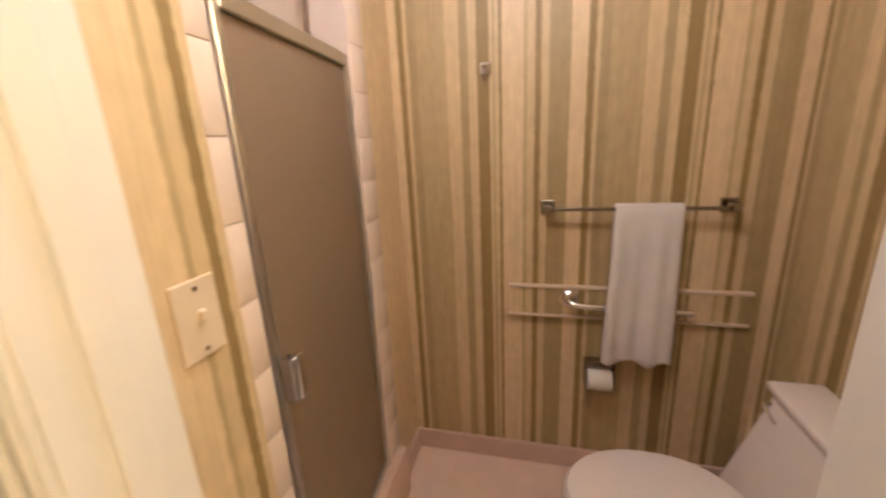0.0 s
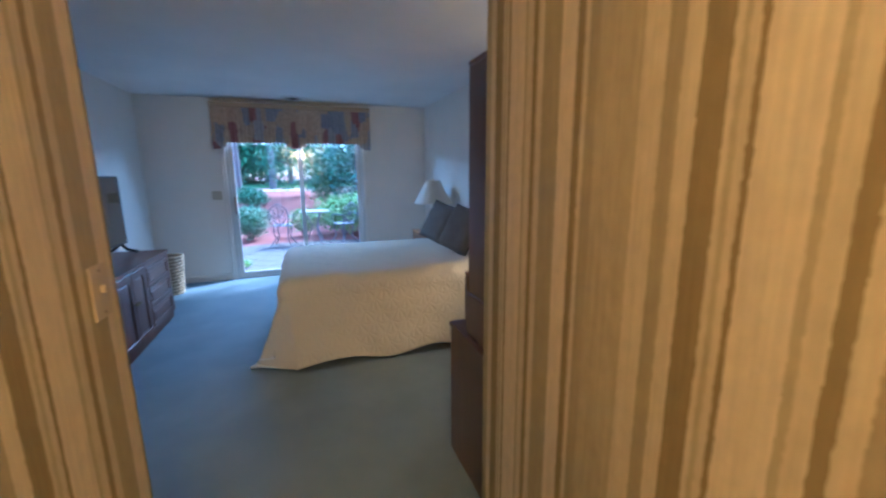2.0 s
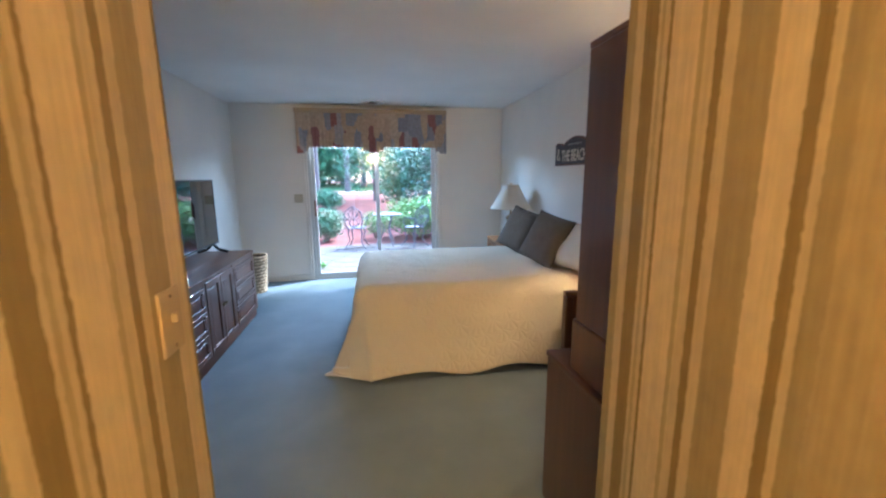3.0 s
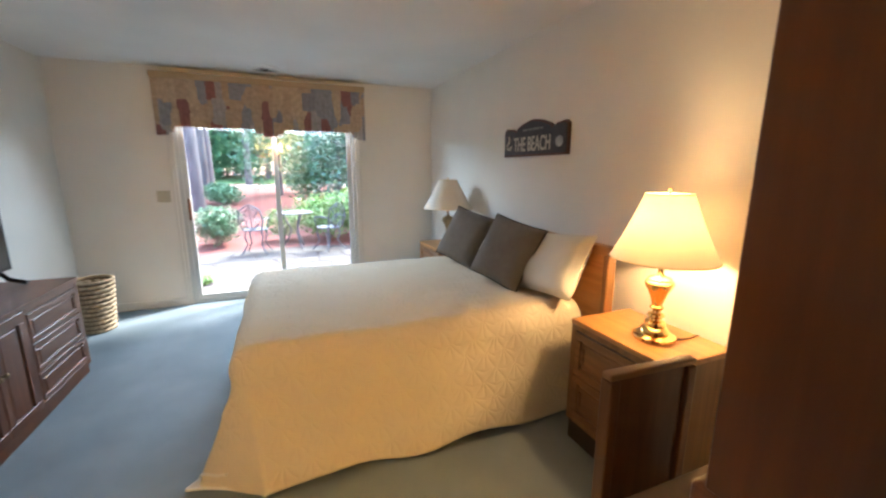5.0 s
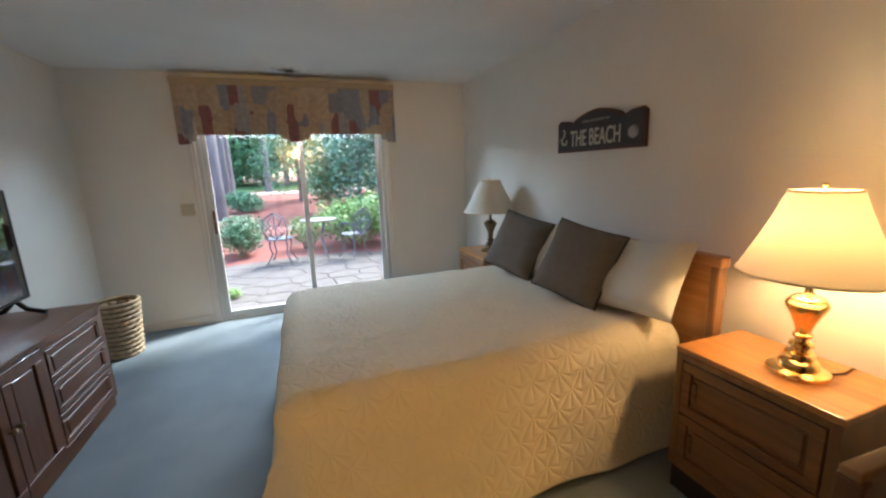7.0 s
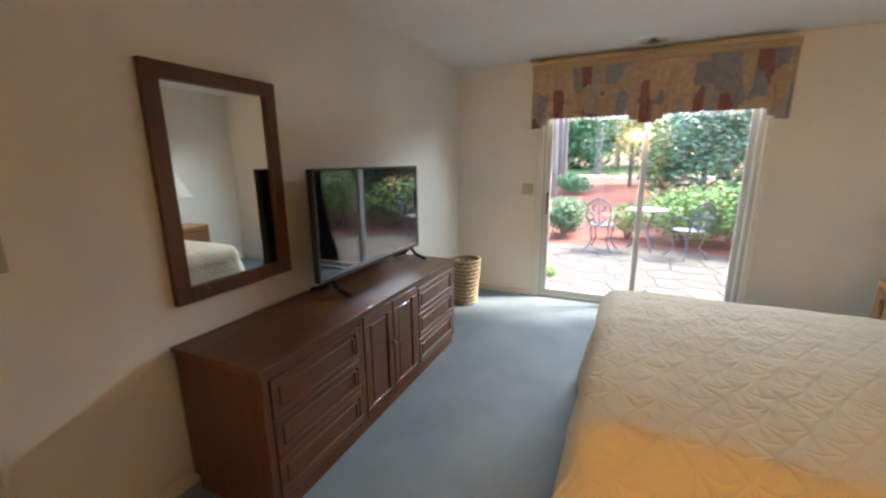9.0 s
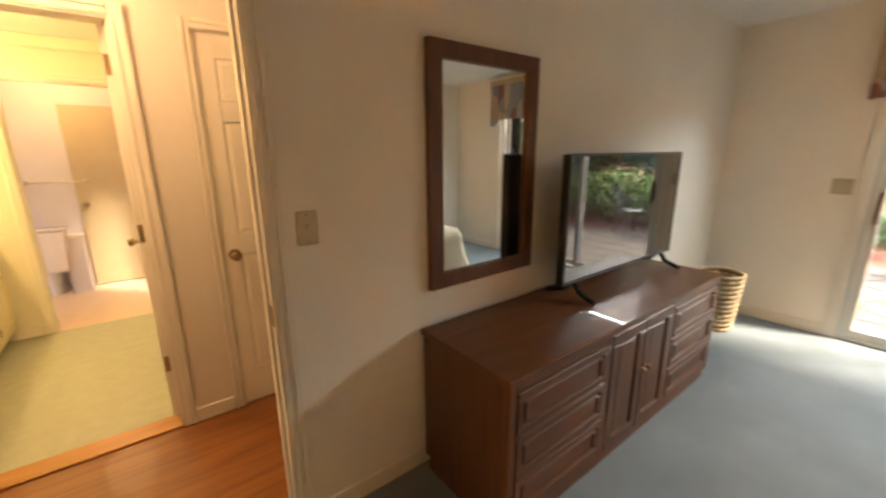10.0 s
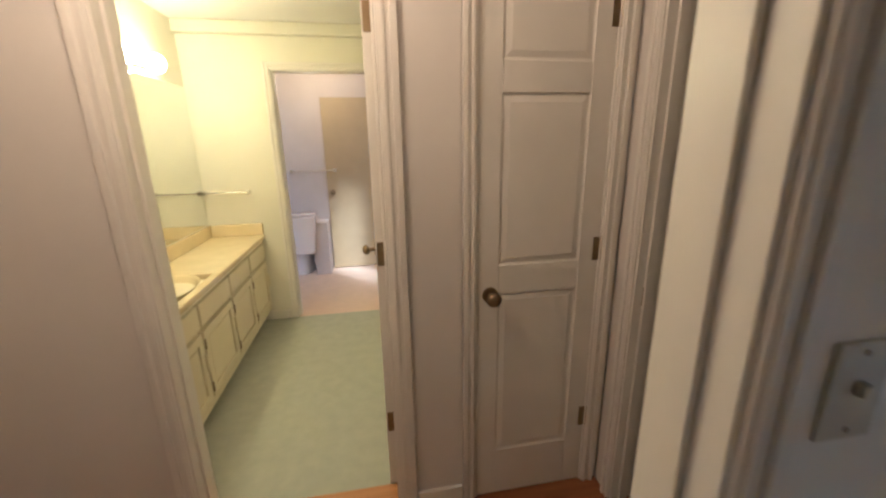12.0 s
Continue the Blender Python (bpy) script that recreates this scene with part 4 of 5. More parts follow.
def table_lamp(label, m, r1=.235, metal=None):
    root = thing("table_lamp", label, "lamp", m, "brass lamps on the nightstands")
    bm = bmesh.new()
    prof = [(.088, 0), (.092, .006), (.090, .018), (.072, .026), (.058, .030), (.062, .040), (.056, .052), (.040, .060), (.046, .070), (.044, .082), (.028, .090),
            (.026, .100), (.036, .108), (.034, .118), (.020, .124), (.018, .134), (.028, .142), (.030, .150), (.022, .156), (.024, .170), (.032, .195),
            (.045, .225), (.058, .250), (.061, .262), (.056, .272), (.048, .276), (.050, .282), (.040, .290), (.018, .296), (.012, .306), (.012, .352)]
    lathe(bm, prof, n=36)
    part("base", bm, metal or M_BRASS, root, "turned brass base", True)
    bm = bmesh.new()
    z0, z1, r0 = .375, .655, .094
    N = 64
    ring = []
    for j in range(9):
        f = j / 8
        r = r1 + (r0 - r1) * f - .006 * math.sin(math.pi * f)
        ring.append([bm.verts.new((r * math.cos(2 * math.pi * i / N), r * math.sin(2 * math.pi * i / N), z0 + (z1 - z0) * f)) for i in range(N)])
    for a, b in zip(ring, ring[1:]):
        for i in range(N):
            bm.faces.new((a[i], a[(i + 1) % N], b[(i + 1) % N], b[i]))
    part("shade", bm, M_SHADE, root, "cream cloth shade", True)
    for r, z in ((r1, z0), (r0, z1)):
        bm = bmesh.new()
        tube(bm, [(r * math.cos(2 * math.pi * i / 48), r * math.sin(2 * math.pi * i / 48), z) for i in range(49)], .0035, 6)
        part("shade_rim", bm, M_TAPE, root, smooth=True)
    bm = bmesh.new()
    tube(bm, [(-r0, 0, z1 - .004), (r0, 0, z1 - .004)], .0018, 6)
    tube(bm, [(0, -r0, z1 - .004), (0, r0, z1 - .004)], .0018, 6)
    cyl(bm, (0, 0, z1 - .01), (0, 0, z1 + .012), .004)
    ball(bm, (0, 0, z1 + .018), .009, n=12)
    for s in (-1, 1):
        tube(bm, [(s * .010, 0, .345), (s * .060, 0, .42), (s * .068, 0, .50), (s * .045, 0, .60), (0, 0, z1 - .01)], .0022, 6)
    part("harp", bm, M_BRASS, root, "brass harp and finial", True)
    bm = bmesh.new()
    cyl(bm, (0, 0, .352), (0, 0, .405), .017, .014)
    part("socket", bm, M_BRASS, root, smooth=True)
    return root


lamp_lit = table_lamp("turned brass table lamp with a lit cream shade on the nightstand", pose(LAMP[0] + .015, LAMP[1], .682), .215)
table_lamp("turned brass table lamp with an unlit cream shade", pose(-3.88, 2.46, .682), .245, M_ABRASS)
bm = bmesh.new()
ball(bm, (0, 0, .46), .030, (1, 1, 1.15), 16)
b_ = part("bulb", bm, glow("lit_bulb", (1.0, .72, .40), 1.5), lamp_lit, "frosted lit bulb", True)
b_.visible_shadow = False
bm = bmesh.new()
tube(bm, [(-1.35, 2.50, .687), (-1.33, 2.57, .687), (-1.34, 2.64, .687), (-1.34, 2.672, .67), (-1.33, 2.678, .45), (-1.32, 2.68, .14)], .0035, 8)
solo("lamp_cord", bm, mat("brown_cord", (.10, .06, .03), .6), "thin brown lamp cord hanging down behind the nightstand", "cord", True)

# ---- sign over the bed ----
sign = thing("wall_sign", "dark painted wooden sign with an arched top reading THE BEACH", "sign")
M_SIGN = mat("dark_sign_paint", (.045, .045, .055), .6, var=.2, scale=14, bump=.1)
M_SIGNEDGE = mat("sign_edge_brown", (.10, .035, .022), .55, var=.2)
M_CREAMPAINT = mat("cream_paint", (.60, .56, .47), .6, var=.12, scale=40)


def sign_shape(inset):
    x0, x1, z0 = -3.175 + inset, -2.372 - inset, 1.539 + inset
    pts = [(x0, z0), (x1, z0), (x1, 1.745 - inset), (x1 - .03, 1.765 - inset), (x1 - .12, 1.755 - inset), (x1 - .165, 1.735 - inset)]
    for k in range(13):
        f = k / 12
        pts.append((x1 - .20 + (x0 + .20 - (x1 - .20)) * f, 1.762 - inset + .043 * math.sin(math.pi * f)))
    pts += [(x0 + .165, 1.735 - inset), (x0 + .12, 1.755 - inset), (x0 + .03, 1.765 - inset), (x0, 1.745 - inset)]
    return pts


for nm, ins, y0, y1, mt in (("board", 0, 2.699, 2.680, M_SIGNEDGE), ("face", .014, 2.680, 2.674, M_SIGN)):
    bm = bmesh.new()
    a = [bm.verts.new((x, y0, z)) for x, z in sign_shape(ins)]
    b = [bm.verts.new((x, y1, z)) for x, z in sign_shape(ins)]
    bm.faces.new(a)
    bm.faces.new(b[::-1])
    for i in range(len(a)):
        bm.faces.new((a[i], a[(i + 1) % len(a)], b[(i + 1) % len(a)], b[i]))
    part(nm, bm, mt, sign)


def letters(name, text, size, m, material, parent, label="", sx=1.0):
    cu = bpy.data.curves.new(name, "FONT")
    cu.body, cu.size, cu.extrude, cu.align_x, cu.align_y = text, size, .0012, "CENTER", "CENTER"
    cu.offset = .0015
    cu.materials.append(material)
    ob = new(name, cu)
    ob.matrix_basis = m @ Matrix.Diagonal((sx, 1, 1, 1))
    ob.parent = parent
    return tagged(ob, label)


letters("lettering", "THE BEACH", .150, pose(-2.785, 2.6725, 1.625, 90, 0, 0), M_CREAMPAINT, sign, "cream painted words", .60)
bm = bmesh.new()
for x0, x1 in ((-2.90, -2.83), (-2.82, -2.78), (-2.77, -2.69), (-2.68, -2.65)):
    bx(bm, x0, x1, 2.672, 2.674, 1.728, 1.742)
part("small_line", bm, mat("grey_paint", (.22, .22, .22), .6), sign, "small unreadable grey line of writing")
bm = bmesh.new()
lathe(bm, [(.038, 0), (.030, .012), (.0, .016)], n=14, closed=False)
part("shell", bm, mat("shell_paint", (.42, .42, .44), .6, var=.2), sign, "pale painted shell", True, Matrix.Translation((-2.455, 2.674, 1.63)) @ Matrix.Rotation(radians(90), 4, "X"))
bm = bmesh.new()
tube(bm, [(-3.10, 2.674, 1.60), (-3.125, 2.673, 1.63), (-3.095, 2.673, 1.65), (-3.085, 2.673, 1.68), (-3.10, 2.673, 1.70)], .008, 6)
tube(bm, [(-3.115, 2.673, 1.60), (-3.07, 2.673, 1.595), (-3.06, 2.673, 1.625)], .007, 6)
part("seahorse", bm, M_CREAMPAINT, sign, "pale painted curl", True)

# ---- hutch and chair by the passage ----
hutch = thing("hutch", "tall dark brown wooden desk hutch with an open kneehole", "cabinet", pose(0, 0, 0))
HY0, HY1 = 1.520, 2.055
for y in (HY0, HY1 - .024):
    part("side_panel", box(-.755, -.284, y, y + .024, 0, .680, .003), M_HWOOD, hutch)
part("back_panel", box(-.300, -.285, HY0 + .025, HY1 - .025, .08, .680), M_HWOOD, hutch)
bm = bmesh.new()
fld = recessed(bm, "y", HY0 + .026, HY1 - .026, .575, .678, -.735, -1, .022, .018)
part("panel", fld, M_HWOOD, part("drawer", bm, M_HWOOD, hutch))
part("desk_top", box(-.762, -.284, HY0 - .005, HY1 + .005, .6805, .703, .004, 2), M_HWOOD, hutch)
part("lower_shelf_case", box(-.600, -.284, HY0 + .016, HY1 - .010, .7035, .905, .012, 3), M_HWOOD, hutch)
for y in (HY0 + .018, HY1 - .038):
    part("upper_side_panel", box(-.575, -.284, y, y + .020, .9055, 1.85, .003), M_HWOOD, hutch)
part("upper_top", box(-.577, -.284, HY0 + .016, HY1 - .016, 1.8505, 1.872, .004), M_HWOOD, hutch)
part("upper_back_panel", box(-.300, -.286, HY0 + .039, HY1 - .039, .9055, 1.85), M_HWOOD, hutch)
for z in (1.22, 1.56):
    part("shelf", box(-.565, -.302, HY0 + .039, HY1 - .039, z, z + .018), M_HWOOD, hutch)

chair = thing("desk_chair", "brown wooden chair with a solid panel back standing beside the hutch", "chair", pose(-.93, 1.835, 0, 0, 0, -3))
M_CHAIR = wood("chair_wood", (.11, .042, .014), (.17, .068, .024), .33, axis=2, coat=.3)
M_CHAIRTOP = wood("chair_rail_wood", (.24, .13, .06), (.32, .18, .09), .45, axis=1)
for s in (-1, 1):
    bm = bmesh.new()
    vs = bx(bm, -.022, .022, s * .138 - .016, s * .138 + .016, 0, .88, .005, 2)
    part("back_leg", bm, M_CHAIR, chair)
    bm = bmesh.new()
    bx(bm, .345, .383, s * .138 - .018, s * .138 + .018, 0, .43, .004, 2)
    part("front_leg", bm, M_CHAIR, chair)
    part("side_rail", box(.023, .344, s * .138 - .010, s * .138 + .010, .37, .43, .002), M_CHAIR, chair)
bm = bmesh.new()
bx(bm, -.017, .017, -.156, .156, .882, .902, .005, 3)
part("top_rail", bm, M_CHAIRTOP, chair, "lighter rounded top rail", True)
part("back_panel", box(-.010, .010, -.121, .121, .47, .881, .002), M_CHAIR, chair)
bm = bmesh.new()
bx(bm, -.02, .40, -.168, .168, .432, .468, .014, 3)
part("seat", bm, M_CHAIR, chair, smooth=True)
part("front_rail", box(.354, .374, -.119, .119, .37, .431, .002), M_CHAIR, chair)

# ---- passage light ----
fixture = thing("wall_light", "brass light bar with three lit globes on the striped wall", "light")
part("light_plate", box(2.165, 2.199, .54, 1.30, 1.98, 2.06, .006, 2), M_BRASS, fixture)
lit = glow("lit_passage_globe", (1.0, .66, .24), 3.0)
for y in (.66, .92, 1.18):
    bm = bmesh.new()
    cyl(bm, (2.165, y, 2.02), (2.13, y, 2.02), .028)
    part("globe_holder", bm, M_BRASS, fixture, smooth=True)
    bm = bmesh.new()
    ball(bm, (2.075, y, 2.02), .062, n=20)
    part("globe", bm, lit, fixture, "round lit globe", True).visible_shadow = False

# ---- shower ----
stall = thing("shower_stall", "tiled shower stall with a framed obscure glass door", "shower")
SX0, SX1 = -.22, .74
bm = bmesh.new()
bx(bm, SX0, SX0 + .02, 1.78, 2.56, 0, CEIL - .001)
bx(bm, SX0 + .02, .714, 1.76, 1.785, 0, CEIL - .001)
bx(bm, SX0 + .02, .62, 2.555, 2.58, 0, CEIL - .001)
part("inner_tile_wall", bm, M_TILE, stall)
part("shower_floor", box(SX0 + .02, .69, 1.785, 2.555, .001, .06), M_PINKBASE, stall)
bm = bmesh.new()
bx(bm, .69, .80, 1.785, 2.555, .001, .225, .008, 2)
part("curb", bm, M_PINKBASE, stall, "pinkish shower curb", True)
# tiled jambs: a column of tiles each side of the door
T = .136
Z0 = .917 - 6 * T


def tile_mesh(w, h, d=.009):
    bm = bmesh.new()
    bx(bm, -d, 0, .0008, w - .0008, .0008, h - .0008, .002, 2)
    return mesh("tile", bm, M_TILE, True)


near_grout = part("near_jamb", box(.715, .8415, 1.770, 1.832, .0, CEIL - .001), M_GROUT, stall, "tiled door jamb")
far_grout = part("far_jamb", box(.65, .7645, 2.452, 2.559, .0, CEIL - .001), M_GROUT, stall, "tiled door jamb")
tm_near, tm_far = tile_mesh(.060, T), tile_mesh(.103, T)
tm_side = tile_mesh(.118, T)
for k in range(-1, 17):
    z = Z0 + k * T
    if z < -.0 or z + T > CEIL:
        continue
    for me, par, x, y, r in ((tm_near, near_grout, .8445, 1.771, 0), (tm_far, far_grout, .7675, 2.454, 0)):
        o = new("tile", me)
        o.parent = par
        o.matrix_basis = pose(x, y, z, 0, 0, r)
sdoor = thing("shower_door", "closed framed shower door of brownish obscure glass with a chrome handle", "shower door")
p0, p1 = Vector((.800, 1.876, 0)), Vector((.748, 2.448, 0))
L = (p1 - p0).length
sdoor.matrix_basis = Matrix.Translation(p0) @ Matrix.Rotation(math.atan2((p1 - p0).y, (p1 - p0).x), 4, "Z")
bm = bmesh.new()
for x0, x1, z0, z1 in ((0, .022, .235, 1.70), (L - .022, L, .235, 1.70), (.022, L - .022, 1.665, 1.70), (.022, L - .022, .235, .262)):
    bx(bm, x0, x1, -.014, .014, z0, z1, .003)
part("door_frame", bm, M_ALU, sdoor, "satin aluminium frame")
obsc = bpy.data.materials.new("obscure_glass")
obsc.use_nodes = True
_t = obsc.node_tree
_b = _t.nodes["Principled BSDF"]
_b.inputs["Base Color"].default_value = (.33, .25, .155, 1)
_b.inputs["Roughness"].default_value, _b.inputs["Transmission Weight"].default_value, _b.inputs["IOR"].default_value = .34, .35, 1.15
_n = _t.nodes.new("ShaderNodeTexNoise")
_n.inputs["Scale"].default_value = 260
_p = _t.nodes.new("ShaderNodeBump")
_p.inputs["Strength"].default_value, _p.inputs["Distance"].default_value = .5, .002
_t.links.new(_n.outputs[0], _p.inputs["Height"])
_t.links.new(_p.outputs[0], _b.inputs["Normal"])
part("glass_panel", box(.022, L - .022, -.003, .003, .262, 1.665), obsc, sdoor, "brownish obscure glass")
bm = bmesh.new()
bx(bm, .004, .014, -.045, -.014, .93, 1.03, .004)
bx(bm, .014, .046, -.050, -.030, .93, 1.03, .006, 2)
bx(bm, .036, .044, -.032, -.014, .935, 1.025, .002)
part("door_handle", bm, M_CHROME, sdoor, "chrome handle")

# ---- things of the shower bathroom ----
M_DCHROME = mat("dull_chrome", (.34, .31, .28), .22, 1.0, var=.06)
YW = BY
tbar = thing("towel_bar", "chrome towel bar with square posts on the striped wall", "towel bar")
for x in (1.345, 1.945):
    bm = bmesh.new()
    bx(bm, x - .026, x + .026, YW - .012, YW - .001, 1.155, 1.207, .003, 2)
    bx(bm, x - .015, x + .015, YW - .075, YW - .012, 1.166, 1.196, .004, 2)
    part("bracket", bm, M_DCHROME, tbar)
bm = bmesh.new()
bx(bm, 1.36, 1.93, YW - .066, YW - .052, 1.172, 1.186, .003, 2)
part("bar", bm, M_DCHROME, tbar)
# towel: a folded sheet over the bar
towel = thing("hand_towel", "white terry hand towel folded over the chrome bar", "towel")
bm = bmesh.new()
NU, NW = 30, 60
rows_ = []
yc, zt = YW - .059, 1.179
for j in range(NW + 1):
    f = j / NW
    r = []
    for i in range(NU + 1):
        g = i / NU
        x = 1.575 + .215 * g
        lo_front, lo_back = .59, .66
        rad_ = .020
        lf, lb = zt - lo_front, zt - lo_back
        tot = lf + math.pi * rad_ + lb
        d = f * tot
        fold = .010 * math.sin(g * 9.5 + .6) + .006 * math.sin(g * 21)
        if d < lf:
            hz = lf - d
            y, z = yc - rad_ - fold * min(1, hz / .25) - .008 * min(1, hz / .5), zt - hz
            x += (g - .5) * .03 * min(1, hz / .5) - .012 * hz
            if hz > lf - .06 and hz < lf - .03:
                y += .004
            if d == 0:
                z -= .010 * math.sin(g * 12)
        elif d < lf + math.pi * rad_:
            a = (d - lf) / rad_
            y, z = yc - rad_ * math.cos(a), zt + rad_ * math.sin(a)
        else:
            hz = d - lf - math.pi * rad_
            y, z = yc + rad_ + .004 * math.sin(g * 9), zt - hz
        r.append(bm.verts.new((x, y, z)))
    rows_.append(r)
for a, b in zip(rows_, rows_[1:]):
    for i in range(NU):
        bm.faces.new((a[i], a[i + 1], b[i + 1], b[i]))
tw = part("cloth", bm, M_TOWEL, towel, smooth=True)
sm = tw.modifiers.new("thickness", "SOLIDIFY")
sm.thickness = .010

bm = bmesh.new()
bx(bm, 1.098, 1.138, YW - .010, YW - .001, 1.665, 1.705, .003, 2)
bx(bm, 1.109, 1.127, YW - .030, YW - .010, 1.676, 1.694, .003)
hook = thing("robe_hook", "small square chrome robe hook on the striped wall", "hook")
part("backplate", bm, M_CHROME, hook)
bm = bmesh.new()
bx(bm, 1.112, 1.124, YW - .034, YW - .030, 1.679, 1.691, .002)
bx(bm, 1.114, 1.122, YW - .028, YW - .012, 1.648, 1.666, .002)
part("peg", bm, M_ABRASS, hook)
board = thing("backing_board", "wallpapered horizontal backing board with pale edges for the grab bar", "backing board")
part("panel", box(1.199, 2.06, YW - .018, YW - .001, .745, .855, .002), M_PAPER, board)
bm = bmesh.new()
bx(bm, 1.197, 2.06, YW - .024, YW - .001, .8555, .868, .002)
bx(bm, 1.197, 2.06, YW - .024, YW - .001, .733, .7445, .002)
part("edge_moulding", bm, mat("pale_edge", (.62, .50, .34), .5, var=.05), board, "pale edge mouldings")
grab = thing("grab_bar", "polished metal grab bar with a round flange", "grab bar")
bm = bmesh.new()
lathe(bm, [(.036, 0), (.037, .006), (.030, .014), (.018, .020)], n=24)
part("flange", bm, M_CHROME, grab, smooth=True, at=Matrix.Translation((1.433, YW - .018, .815)) @ Matrix.Rotation(radians(90), 4, "X"))
bm = bmesh.new()
tube(bm, [(1.433, YW - .030, .815), (1.433, YW - .042, .812), (1.445, YW - .052, .805), (1.48, YW - .056, .800), (1.70, YW - .056, .795), (1.86, YW - .056, .793)], .0125, 12)
part("bar", bm, M_CHROME, grab, smooth=True)
tp = thing("toilet_paper_holder", "chrome toilet paper holder with a dark hood and a white roll", "paper holder")
bm = bmesh.new()
bx(bm, 1.50, 1.615, YW - .052, YW - .001, .525, .560, .006, 2)
bx(bm, 1.50, 1.508, YW - .075, YW - .001, .46, .53, .003)
bx(bm, 1.607, 1.615, YW - .075, YW - .001, .46, .53, .003)
part("hood", bm, M_DCHROME, tp)
bm = bmesh.new()
cyl(bm, (1.512, YW - .055, .488), (1.603, YW - .055, .488), .043, n=28)
part("paper_roll", bm, M_WHITE, tp, "white paper roll", True)

toilet = thing("toilet", "low white one-piece toilet with a closed lid", "toilet", pose(2.015, 2.27, 0))
def oval(bm, rings, n=40):
    """Stacks rings of (x centre, rx, ry, z)."""
    rs = []
    for cx, rx, ry, z in rings:
        pts = []
        for i in range(n):
            a = 2 * math.pi * i / n
            c, s = math.cos(a), math.sin(a)
            e = .85 if c > 0 else 1.0
            pts.append(bm.verts.new((cx + rx * (abs(c) ** e) * (1 if c > 0 else -1), ry * s, z)))
        rs.append(pts)
    for a, b in zip(rs, rs[1:]):
        for i in range(n):
            bm.faces.new((a[i], a[(i + 1) % n], b[(i + 1) % n], b[i]))
    bm.faces.new(rs[0][::-1])
    bm.faces.new(rs[-1])


bm = bmesh.new()
oval(bm, [(-.22, .22, .115, 0), (-.22, .22, .12, .03), (-.22, .19, .10, .10), (-.27, .21, .12, .22), (-.33, .245, .165, .32), (-.355, .26, .185, .385), (-.355, .26, .186, .402)])
part("bowl", bm, M_PORC, toilet, smooth=True)
bm = bmesh.new()
oval(bm, [(-.365, .245, .184, .403), (-.365, .250, .188, .412), (-.365, .246, .185, .421)])
part("seat", bm, M_PORC, toilet, smooth=True)
bm = bmesh.new()
oval(bm, [(-.365, .243, .181, .422), (-.365, .248, .186, .432), (-.365, .240, .180, .443), (-.365, .200, .150, .449)])
part("seat_lid", bm, M_PORC, toilet, smooth=True)
bm = bmesh.new()
bx(bm, -.035, .098, -.205, .205, .26, .690, .025, 4)
for v in bm.verts:
    k = max(0, (.69 - v.co.z) / .43)
    if v.co.x < .03:
        v.co.x -= .16 * k ** 1.3
    v.co.y *= 1 - .12 * k
part("tank", bm, M_PORC, toilet, smooth=True)
bm = bmesh.new()
bx(bm, -.045, .100, -.215, .215, .691, .720, .010, 3)
part("tank_lid", bm, M_PORC, toilet, smooth=True)
bm = bmesh.new()
cyl(bm, (-.03, .18, .655), (-.055, .18, .655), .010)
tube(bm, [(-.052, .18, .655), (-.058, .15, .650), (-.060, .11, .645)], .005, 8)
part("flush_lever", bm, M_CHROME, toilet, "chrome flush lever", True)

# ---- vanity bathroom ----
M_VAN = mat("cream_cabinet_paint", (.74, .67, .48), .4, var=.03, scale=6)
M_COUNTER = mat("cultured_marble", (.76, .64, .40), .2, var=.05, scale=8, coat=.3)
vanity = thing("vanity", "long cream painted vanity cabinet with a pale moulded top and basin", "vanity")
VX0, VX1, VY0, VY1 = .085, .469, -4.049, -2.20
bm = bmesh.new()
bx(bm, VX0 + .02, VX1, VY0, VY1, .10, .715)
bx(bm, VX0, VX0 + .02, VY0, VY1, .10, .135)
bx(bm, VX0, VX0 + .02, VY0, VY1, .685, .715)
part("body", bm, M_VAN, vanity)
part("toe_kick", box(VX0 + .07, VX1, VY0, VY1, 0, .10), M_VAN, vanity)
ys = [-4.045, -3.62, -3.20, -2.74, -2.21]
for a, b in zip(ys, ys[1:]):
    bm = bmesh.new()
    fld = recessed(bm, "y", a + .012, b - .012, .150, .530, VX0 + .020, -1, .045, .030)
    d = part("cabinet_door", bm, M_VAN, vanity)
    part("panel", fld, M_VAN, d)
    for zz in (.21, .46):
        bm = bmesh.new()
        bx(bm, VX0 - .014, VX0 - .008, b - .014, b - .004, zz - .028, zz + .028, .001)
        part("hinge", bm, M_ABRASS, d, "small dark hinge")
    bm = bmesh.new()
    bx(bm, VX0 - .024, VX0 - .010, a + .020, a + .032, .32, .42, .003)
    part("pull", bm, M_VAN, d)
    bm = bmesh.new()
    bx(bm, VX0 - .010, VX0 + .020, a + .012, b - .012, .552, .680, .004)
    part("drawer", bm, M_VAN, vanity)
bm = bmesh.new()
bx(bm, VX0 - .025, VX1, VY0, -3.05, .715, .750, .008, 2)
bx(bm, VX0 - .025, VX1, -2.60, VY1 + .01, .715, .750, .008, 2)
bx(bm, VX0 - .025, VX0 + .02, -3.05, -2.60, .715, .750, .004)
bx(bm, VX1 - .035, VX1, -3.05, -2.60, .715, .750, .004)
bx(bm, VX1 - .02, VX1, VY0, VY1, .750, .845, .004)
bx(bm, VX0 - .02, VX1 - .02, VY0, VY0 + .02, .750, .845, .004)
part("countertop", bm, M_COUNTER, vanity, "pale moulded countertop with upstands")
bm = bmesh.new()
lathe(bm, [(.235, .750), (.215, .744), (.18, .69), (.10, .64), (.02, .635)], n=32, closed=False)
